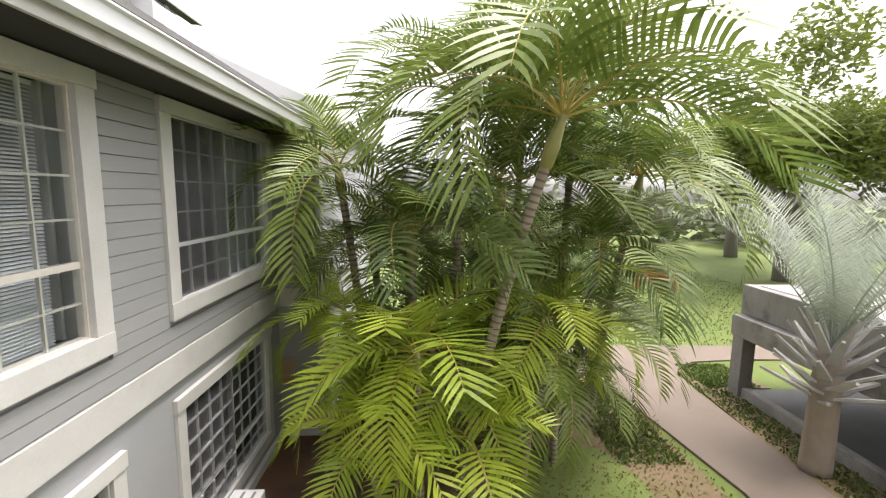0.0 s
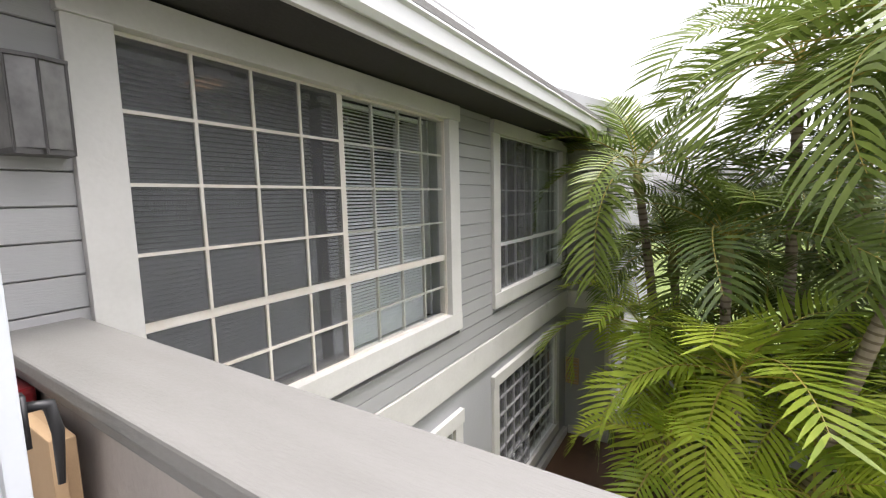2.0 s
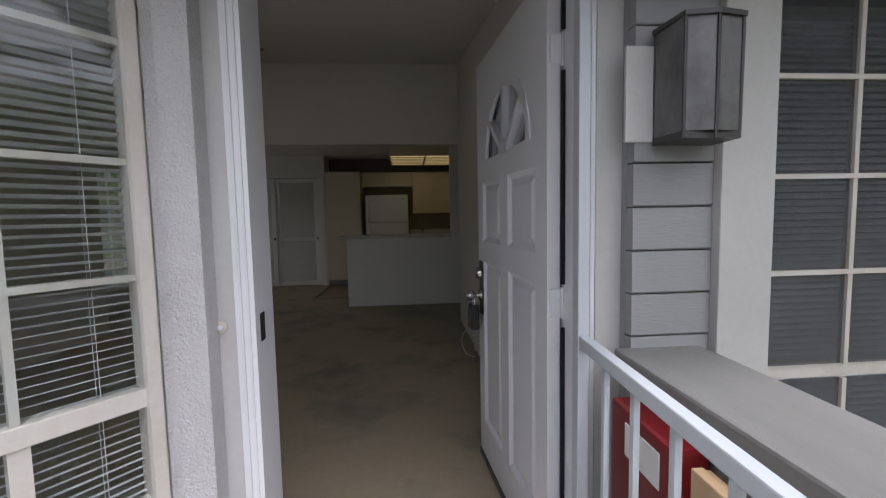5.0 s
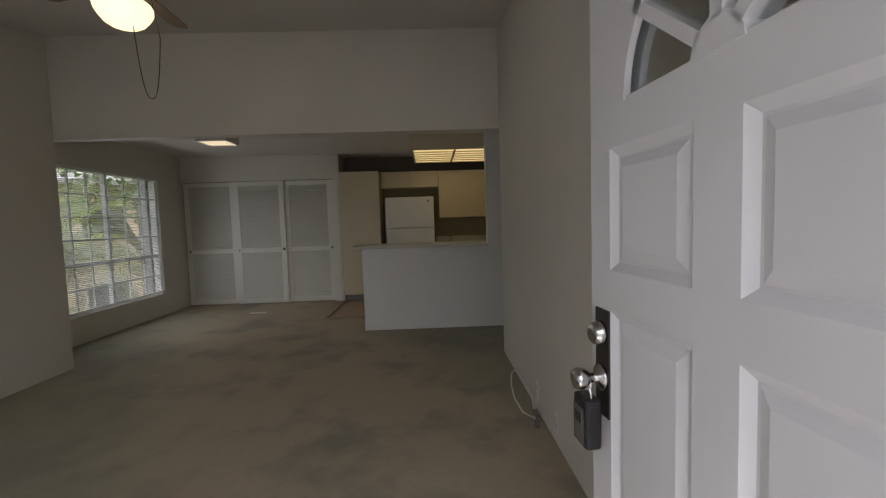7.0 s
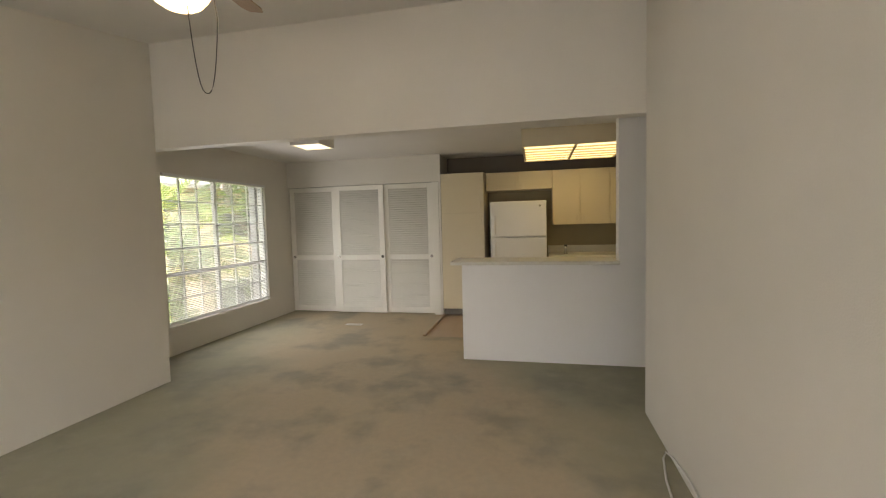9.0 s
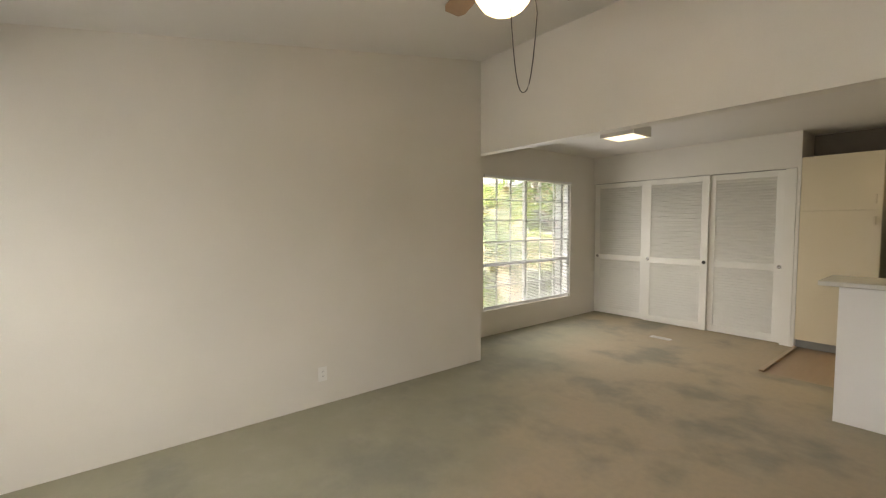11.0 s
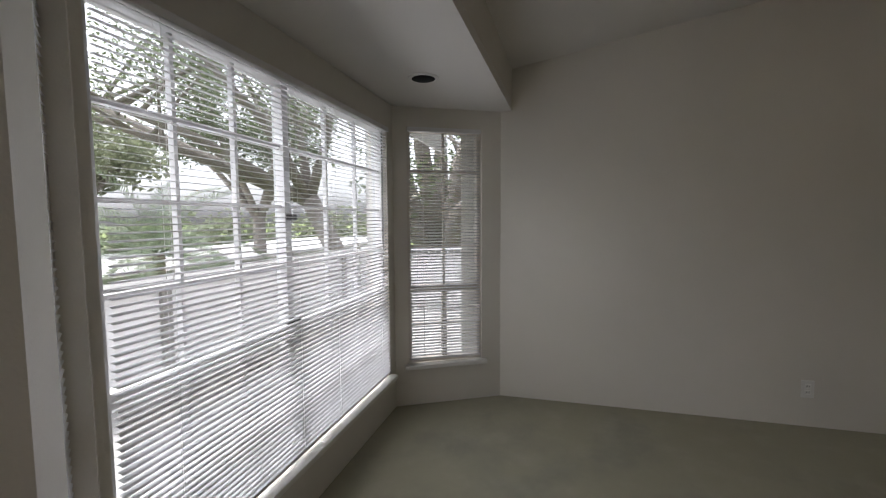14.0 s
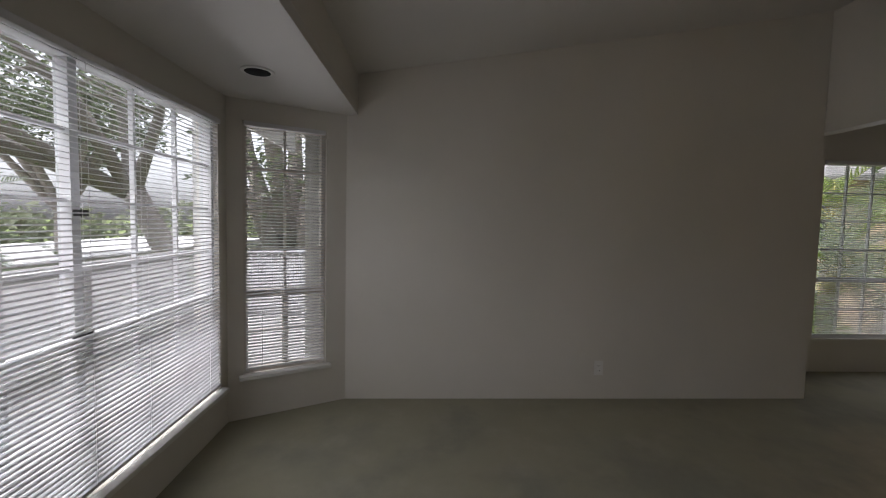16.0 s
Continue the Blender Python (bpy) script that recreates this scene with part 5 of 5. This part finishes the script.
def palm(label, base, top, r0, r1, fronds, meshes, spread=(10, 75), size=1.0, shaft=0.5, seed=0, rings=True, group="areca palms", yaw0=0.0):
    """A palm: ringed curved trunk, crownshaft and single fronds. spread: pitch of the inner and outer fronds from upright, in degrees."""
    rng = random.Random(seed)
    t = thing("palm_tree", label, "palm tree", pose(*base), group)
    b, e = Vector((0, 0, 0)), Vector(top) - Vector(base)
    mid = b.lerp(e, 0.5) + Vector((-e.x * 0.18, -e.y * 0.18, 0))
    bm = bmesh.new()
    steps = int(120 * max(0.4, e.length / 3.0)) if rings else 16
    pts, rad = [], []
    for i in range(steps + 1):
        s = i / steps
        p = b * (1 - s) ** 2 + mid * 2 * s * (1 - s) + e * s * s
        pts.append(p)
        rad.append((r0 + (r1 - r0) * s) * (1.0 + (0.10 if rings and i % 3 == 0 else 0.0)))
    tube(bm, pts, rad, 10)
    tr = part("trunk", bm, TRUNK, t, "ringed grey-brown trunk", True)
    if rings:
        tr.data.materials.append(TRUNKD)
        for p in tr.data.polygons[:-2]:
            p.material_index = 1 if (p.index // 10) % 3 == 2 else 0
    dirn = (pts[-1] - pts[-4]).normalized()
    if shaft:
        sh = bmesh.new()
        tube(sh, [e - dirn * 0.03, e + dirn * shaft * 0.3, e + dirn * shaft], [r1 * 1.25, r1 * 1.5, r1 * 0.6], 10)
        part("crownshaft", sh, CROWNSH, t, "yellow-green crownshaft", True)
    tip = e + dirn * shaft * 0.8
    for k in range(fronds):
        f = (k + 0.5) / fronds
        tilt = spread[0] + (spread[1] - spread[0]) * f ** 0.8 + rng.uniform(-8, 8)
        yaw = yaw0 + k * 137.5 + rng.uniform(-14, 14)
        sc = size * rng.uniform(0.85, 1.1) * (0.8 + 0.2 * f)
        m = pose(tip.x, tip.y, tip.z, 0, 0, yaw) @ pose(0, 0, 0, rng.uniform(-25, 25), -(90 - tilt), 0) @ Matrix.Diagonal((sc, sc, sc, 1))
        ob = piece("frond", meshes[k % len(meshes)], t, m)
    return t


AREA = "tall areca palm with a leaning ringed trunk and arching green fronds"
palm(AREA, (4.8, -2.6, ZG), (4.45, -3.45, 1.62), 0.07, 0.055, 22, FT, (2, 68), 1.15, 0.6, 1, yaw0=40)
AREB = "areca palm with dense dark green arching fronds"
for k, (bx, by, tx, ty, tz, n, sz, hi) in enumerate((
        (5.6, -2.1, 5.4, -2.05, 0.45, 14, 0.95, 85), (6.0, -1.5, 5.8, -1.1, 1.3, 15, 0.92, 95), (6.0, -3.1, 5.9, -3.2, 1.1, 15, 0.98, 95),
        (6.3, -4.4, 6.2, -4.75, 0.2, 20, 0.95, 95), (6.8, -5.0, 6.6, -5.45, 1.3, 20, 1.0, 90), (6.2, -1.7, 6.1, -1.5, 0.2, 16, 0.8, 95), (6.9, -3.6, 6.9, -3.7, 1.9, 18, 1.0, 90), (5.9, -2.7, 5.75, -2.6, 2.3, 16, 0.95, 95), (6.6, -4.3, 6.5, -4.4, 2.4, 16, 1.0, 95))):
    palm(AREB, (bx, by, ZG), (tx, ty, tz), 0.06, 0.05, n, FR, (8, hi - 12), sz, 0.4, 2 + k, yaw0=k * 31)
YOU = "young areca palm with bright yellow-green drooping fronds"
for k, (bx, by, tx, ty, tz, n, sz) in enumerate(((4.6, -2.2, 4.4, -2.15, -0.6, 10, 0.98), (4.5, -1.75, 4.35, -1.65, -1.45, 7, 0.85), (4.55, -2.8, 4.4, -2.75, -1.55, 7, 0.85), (5.4, -3.6, 5.2, -3.72, -0.45, 10, 0.92), (5.2, -3.0, 5.1, -2.8, -1.1, 8, 0.85))):
    palm(YOU, (bx, by, ZG), (tx, ty, tz), 0.05, 0.04, n, FY, (10, 100), sz, 0.3, 20 + k, group="young areca palms", yaw0=150 + 40 * k)
LOWP = "low areca palm with drooping green fronds in the earth bed"
for k, (bx, by, tx, ty, tz, n, sz) in enumerate(((5.4, -1.7, 5.3, -1.3, -0.5, 14, 0.75), (5.2, -1.9, 5.1, -1.75, -1.2, 12, 0.75), (5.7, -4.1, 5.6, -4.0, -1.2, 14, 0.8), (6.1, -2.6, 6.1, -2.5, -0.6, 14, 0.85), (6.4, -3.8, 6.4, -3.9, -0.5, 14, 0.85), (6.7, -4.9, 6.7, -5.0, -0.9, 14, 0.8), (6.95, -2.0, 6.85, -1.9, 0.2, 16, 0.85), (7.3, -3.0, 7.3, -3.0, 0.2, 16, 0.9), (7.5, -4.2, 7.5, -4.2, 0.3, 16, 0.9))):
    palm(LOWP, (bx, by, ZG), (tx, ty, tz), 0.05, 0.04, n, FY if k < 2 else FR, (10, 100), sz * 1.08, 0.3, 40 + k, group="low areca palms", yaw0=20 + 50 * k)
PALMBASE = surface("grey_leaf_base", (0.46, 0.45, 0.43), (0.3, 0.28, 0.26), 0.85, 6, 40, 0.4, spread=0.25)
sp = palm("silvery triangle palm with a thick fibrous trunk and upright fronds", (5.45, -7.75, ZG), (5.45, -7.75, -0.75), 0.2, 0.17, 24, FS, (3, 36), 1.15, 0.0, 11, rings=False, group="silver palms")
for k in range(34):
    a = k * 2.4
    bm = prism([(0.12, -0.085), (0.55, -0.045), (0.8, -0.018), (0.8, 0.018), (0.55, 0.045), (0.12, 0.085)], 0.035, "z", -0.018)
    part("leaf_base", bm, PALMBASE, sp, "", False, pose(0, 0, 1.0 + 0.021 * k, 0, 0, math.degrees(a)) @ pose(0, 0, 0, 0, -18 - k * 1.35, 0))


def leaf_cloud(name, centres, count, size, rng):
    """Many small leaves scattered in uneven clumps."""
    verts, faces = [], []
    for _ in range(count):
        c, r = centres[rng.randrange(len(centres))]
        d = Vector((rng.gauss(0, 1), rng.gauss(0, 1), rng.gauss(0, 0.8)))
        d = d.normalized() * r * rng.random() ** 0.4
        p = Vector(c) + d
        a = Vector((rng.gauss(0, 1), rng.gauss(0, 1), rng.gauss(0, 0.5))).normalized()
        b = a.cross(Vector((rng.gauss(0, 1), rng.gauss(0, 1), rng.gauss(0, 1)))).normalized()
        s = size * rng.uniform(0.6, 1.3)
        k = len(verts)
        verts += [tuple(p - a * s), tuple(p + b * s * 0.45 - a * s * 0.1), tuple(p + a * s), tuple(p - b * s * 0.45 + a * s * 0.1)]
        faces.append((k, k + 1, k + 2, k + 3))
    me = bpy.data.meshes.new(name)
    me.from_pydata(verts, [], faces)
    return me


def tree(label, base, height, radius, trunk_r, leaves, size, seed, material, lean=(0, 0), fork=0.35, group="garden trees", thick=0.5):
    """A broadleaf tree: tapered trunk, forked limbs and a crown of leaf clumps."""
    rng = random.Random(seed)
    t = thing("tree", label, "tree", pose(*base), group)
    bm = bmesh.new()
    fz = height * fork
    knee = Vector((lean[0] * 0.4, lean[1] * 0.4, fz))
    tube(bm, [(0, 0, 0), knee * 0.5 + Vector((0.05, 0.03, 0)), knee], [trunk_r, trunk_r * 0.85, trunk_r * 0.75], 10)
    part("trunk", bm, BARK, t, "", True)
    ends = []
    for k in range(7):
        a = k * 2.4 + rng.uniform(-0.3, 0.3)
        r = radius * rng.uniform(0.35, 0.85)
        tip = Vector((lean[0] + r * math.cos(a), lean[1] + r * math.sin(a), fz + (height - fz) * rng.uniform(0.35, 0.9)))
        m = knee.lerp(tip, 0.5) + Vector((rng.uniform(-0.3, 0.3), rng.uniform(-0.3, 0.3), rng.uniform(-0.1, 0.4)))
        lb2 = bmesh.new()
        tube(lb2, [knee - Vector((0, 0, 0.1)), m, tip], [trunk_r * thick, trunk_r * thick * 0.65, trunk_r * 0.1], 7)
        for q in range(4):
            s = m.lerp(tip, rng.uniform(0.0, 0.8))
            e2 = s + Vector((rng.uniform(-1, 1), rng.uniform(-1, 1), rng.uniform(0.0, 0.9))) * radius * 0.38
            tube(lb2, [s, s.lerp(e2, 0.5) + Vector((0, 0, 0.08)), e2], [trunk_r * 0.2, trunk_r * 0.12, trunk_r * 0.04], 5)
            ends.append((e2, radius * rng.uniform(0.16, 0.32)))
        part("limb", lb2, BARK, t, "", True)
        ends.append((tip, radius * rng.uniform(0.22, 0.4)))
    me = leaf_cloud("crown", ends, leaves, size, rng)
    me.materials.append(material)
    cr = new("crown", me)
    cr.parent = t
    return t


tree("large broadleaf tree with sunlit yellow-green crown", (19.2, -18.8, ZG), 9.0, 5.4, 0.35, 26000, 0.15, 31, LEAFB, (0, 0), 0.3)
tree("broadleaf tree at the lawn's edge", (26, -13, ZG), 10, 5, 0.4, 9000, 0.2, 32, LEAF)
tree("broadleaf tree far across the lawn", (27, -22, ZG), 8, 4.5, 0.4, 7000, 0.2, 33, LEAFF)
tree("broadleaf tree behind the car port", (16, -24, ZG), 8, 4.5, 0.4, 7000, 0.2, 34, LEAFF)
tree("grey-barked tree with thick open branching beyond the walkway", (-9.6, -1.75, ZG), 8.5, 2.6, 0.3, 1800, 0.07, 35, LEAFG, (0.3, 0.2), 0.3, thick=0.75)
tree("tall tree with small leaves in front of the bay", (-15.5, -11.0, ZG), 9.5, 3.8, 0.3, 14000, 0.075, 36, LEAFG, (0.4, 0.3), 0.42)
tree("leaning grey tree with a wide fine-leaved crown beyond the walkway", (-11.0, -3.5, ZG), 8.8, 5.0, 0.3, 15000, 0.05, 41, LEAFG, (2.2, -4.4), 0.5)
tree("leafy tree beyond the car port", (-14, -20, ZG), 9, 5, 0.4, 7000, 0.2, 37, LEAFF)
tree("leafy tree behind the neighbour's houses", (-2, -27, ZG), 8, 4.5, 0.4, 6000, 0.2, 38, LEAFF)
palm("date palm with long grey-green fronds beside the car port", (-7.7, -7.4, ZG), (-7.7, -7.4, 0.65), 0.2, 0.17, 30, FG, (8, 105), 1.1, 0.0, 12, group="silver palms")
palm(AREB, (-7.3, 7.6, ZG), (-7.2, 7.6, 0.3), 0.06, 0.05, 13, FR, (12, 85), 1.0, 0.4, 13, group="palms by the dining window")
palm(AREB, (-6.5, 6.9, ZG), (-6.45, 6.8, 0.5), 0.06, 0.05, 16, FG, (8, 95), 0.85, 0.4, 15, group="palms by the dining window")
palm(AREB, (-7.0, 5.6, ZG), (-7.0, 5.5, -0.4), 0.06, 0.05, 16, FR, (8, 95), 0.9, 0.4, 16, group="palms by the dining window")
palm(AREB, (-8.8, 9.0, ZG), (-8.7, 9.0, 1.3), 0.06, 0.05, 13, FR, (12, 85), 1.0, 0.4, 14, group="palms by the dining window")
tree("small tree with a pale trunk outside the dining window", (-7.6, 10.6, ZG), 6.5, 2.2, 0.14, 900, 0.1, 39, LEAF, (0.5, -0.4), 0.5)
# far woods around the place, all as one mass of leaves
rng = random.Random(77)
masses = []
for k in range(80):
    a = k / 80 * 2 * math.pi
    r = rng.uniform(38, 60)
    masses.append(((r * math.cos(a), r * math.sin(a), ZG + rng.uniform(0.6, 2.6)), rng.uniform(2.0, 3.6)))
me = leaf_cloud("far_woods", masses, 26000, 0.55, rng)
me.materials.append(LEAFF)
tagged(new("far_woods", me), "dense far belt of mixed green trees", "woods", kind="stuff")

DRYG = leafy("dry_grass_blades", (0.13, 0.12, 0.04), (0.3, 0.27, 0.11), 0.3, 0.7)
# low ground cover, one mass
def cover(name, areas, count, size, material, label, seed):
    rng = random.Random(seed)
    verts, faces = [], []
    for _ in range(count):
        x0, x1, y0, y1, z = areas[rng.randrange(len(areas))]
        x, y = rng.uniform(x0, x1), rng.uniform(y0, y1)
        a = rng.uniform(0, 6.28)
        s = size * rng.uniform(0.5, 1.4)
        w = Vector((math.cos(a), math.sin(a), 0)) * s * 0.3
        o = Vector((x, y, z))
        tipv = o + Vector((rng.uniform(-1, 1) * s * 0.8, rng.uniform(-1, 1) * s * 0.8, s * rng.uniform(0.5, 1.1)))
        k = len(verts)
        verts += [tuple(o - w), tuple(o + w), tuple(tipv + w * 0.7), tuple(tipv - w * 0.7)]
        faces.append((k, k + 1, k + 2, k + 3))
    me = bpy.data.meshes.new(name)
    me.from_pydata(verts, [], faces)
    me.materials.append(material)
    return tagged(new(name, me), label, "ground cover", kind="stuff")


cover("ground_cover", [(3, 8.7, -8.28, -7.62, ZG), (5.6, 8.2, -6.0, -5.0, ZG), (8.0, 9.2, -9.0, -7.9, ZG)], 9000, 0.05, LEAF, "low green ground cover along the path", 5)
cover("grass", [(10.5, 22, -16, -4, ZG - 0.02)], 12000, 0.05, BLADE, "short lawn grass", 6)

cover("dry_grass", [(3.6, 7.0, -6.2, -3.0, ZG), (6.5, 9.0, -6.2, -4.0, ZG)], 7000, 0.035, DRYG, "thin dry grass and weeds on the earth bed", 8)
structure("ground_grass_patch", prism([(4.5, -2.75), (5.2, -3.0), (6.1, -3.9), (6.0, -4.9), (5.2, -5.2), (4.5, -5.1)], 0.01, "z", ZG - 0.006), GRASS, "worn green grass patch in the earth bed", "ground")
# car port with a concrete roof
cp = thing("car_port", "stained grey concrete car port with a flat pale roof", "car port", kind="structure")
part("roof_slab", bbox(-6.9, 8.0, -16, -8.4, -0.92, -0.35, 0.02), CONCOLD, cp)
part("roof_deck", boxes((-6.8, 7.8, -15.8, -8.6, -0.348, -0.335)), PALE, cp, "pale roof deck")
part("beam", bbox(-7, 7.95, -8.45, -8.2, -1.32, -0.925, 0.02), CONCOLD, cp)
for x in (7.65, 3.0, -1.7, -6.4):
    part("post", bbox(x, x + 0.28, -8.5, -8.24, ZG, -1.32, 0.015), CONCOLD, cp)
part("low_wall", bbox(-7, 7.6, -8.42, -8.27, ZG, ZG + 0.22, 0.015), CONCOLD, cp)
# back wall and floor coloured dark for the shade inside the car port
part("back_wall", boxes((-7, 8.0, -16, -15.85, ZG, -0.92)), SHADE, cp)
part("floor", boxes((-7, 8.0, -15.85, -8.42, ZG - 0.3, ZG - 0.01)), SHADE, cp)
cq = thing("car_port", "low pale flat-roofed car port beyond the walkway", "car port", kind="structure")
part("roof_slab", bbox(-30, -7.3, -17, -9.4, -0.35, 0.02, 0.02), CONCOLD, cq)
part("roof_deck", boxes((-29.8, -7.5, -16.8, -9.6, 0.022, 0.035)), PALEROOF, cq, "pale roof deck")
for x in (-29.5, -24, -18.5, -13, -7.7):
    part("post", bbox(x, x + 0.28, -9.8, -9.52, ZG, -0.352, 0.015), CONCOLD, cq)
# inner shade put into a dark back wall
part("back_wall", boxes((-30, -7.3, -17, -16.85, ZG, -0.352)), SHADE, cq)
structure("road", boxes((-60, 9.0, -32, -18, ZG - 0.1, ZG - 0.012)), ROAD, "pale asphalt road beyond the car port", "road")
# bench
be = thing("garden_bench", "orange-brown wooden bench on the lawn", "bench", pose(17.0, -11.6, ZG, 0, 0, 75))
for k in range(4):
    part("seat_slat", bbox(-0.8, 0.8, -0.22 + k * 0.11, -0.13 + k * 0.11, 0.42, 0.45, 0.006), BENCHW, be)
for k in range(3):
    part("back_slat", bbox(-0.8, 0.8, 0.24, 0.27, 0.55 + k * 0.12, 0.64 + k * 0.12, 0.006), BENCHW, be)
for x in (-0.72, 0.66):
    for y in (-0.2, 0.2):
        part("leg", bbox(x, x + 0.06, y, y + 0.06, 0, 0.42 if y < 0 else 0.9, 0.006), BENCHW, be)
# bollard light by the path
bo = thing("path_bollard", "dark metal bollard beside the lawn", "bollard", pose(9.0, -5.95, ZG))
part("post", lathe([(0.05, 0), (0.05, 0.85), (0.065, 0.87), (0.065, 1.0), (0.03, 1.03)], 14), BLACK, bo, "", True)


def house(label, x, y, w, d, h, turn, wall, roof_h=1.8):
    hs = thing("house", label, "house", pose(x, y, ZG, 0, 0, turn), "far houses")
    part("wall", boxes((-w / 2, w / 2, -d / 2, d / 2, 0, h)), wall, hs)
    part("roof", prism([(-d / 2 - 0.6, h - 0.1), (0, h + roof_h), (d / 2 + 0.6, h - 0.1), (d / 2 + 0.6, h + 0.05), (0, h + roof_h + 0.15), (-d / 2 - 0.6, h + 0.05)], w + 1.0, "x", -w / 2 - 0.5), SHINGLE, hs)
    for fl in range(int(h // 2.6)):
        for k in range(int(w // 2.6)):
            x0 = -w / 2 + 0.8 + k * 2.6
            for s in (-1, 1):
                y0 = s * d / 2
                wd = part("window", boxes((x0, x0 + 1.3, min(y0, y0 + s * 0.05), max(y0, y0 + s * 0.05), 0.9 + fl * 2.6, 2.1 + fl * 2.6)), EXTRIM, hs)
                part("pane", boxes((x0 + 0.08, x0 + 1.22, min(y0 + s * 0.05, y0 + s * 0.06), max(y0 + s * 0.05, y0 + s * 0.06), 0.98 + fl * 2.6, 2.02 + fl * 2.6)), BLACK, wd)


house("low tan house with a shingle roof beyond the car port", -9, -24, 12, 7, 2.9, 10, TANWALL)
structure("pavement_side", boxes((-24, -4.85, 1.8, 26.0, ZG - 0.1, ZG + 0.004)), CONC, "tan paved yard beside the dining window", "pavement")
house("two-storey tan house outside the dining window", -14.0, 16.0, 12, 6, 5.4, 48, TANWALL)
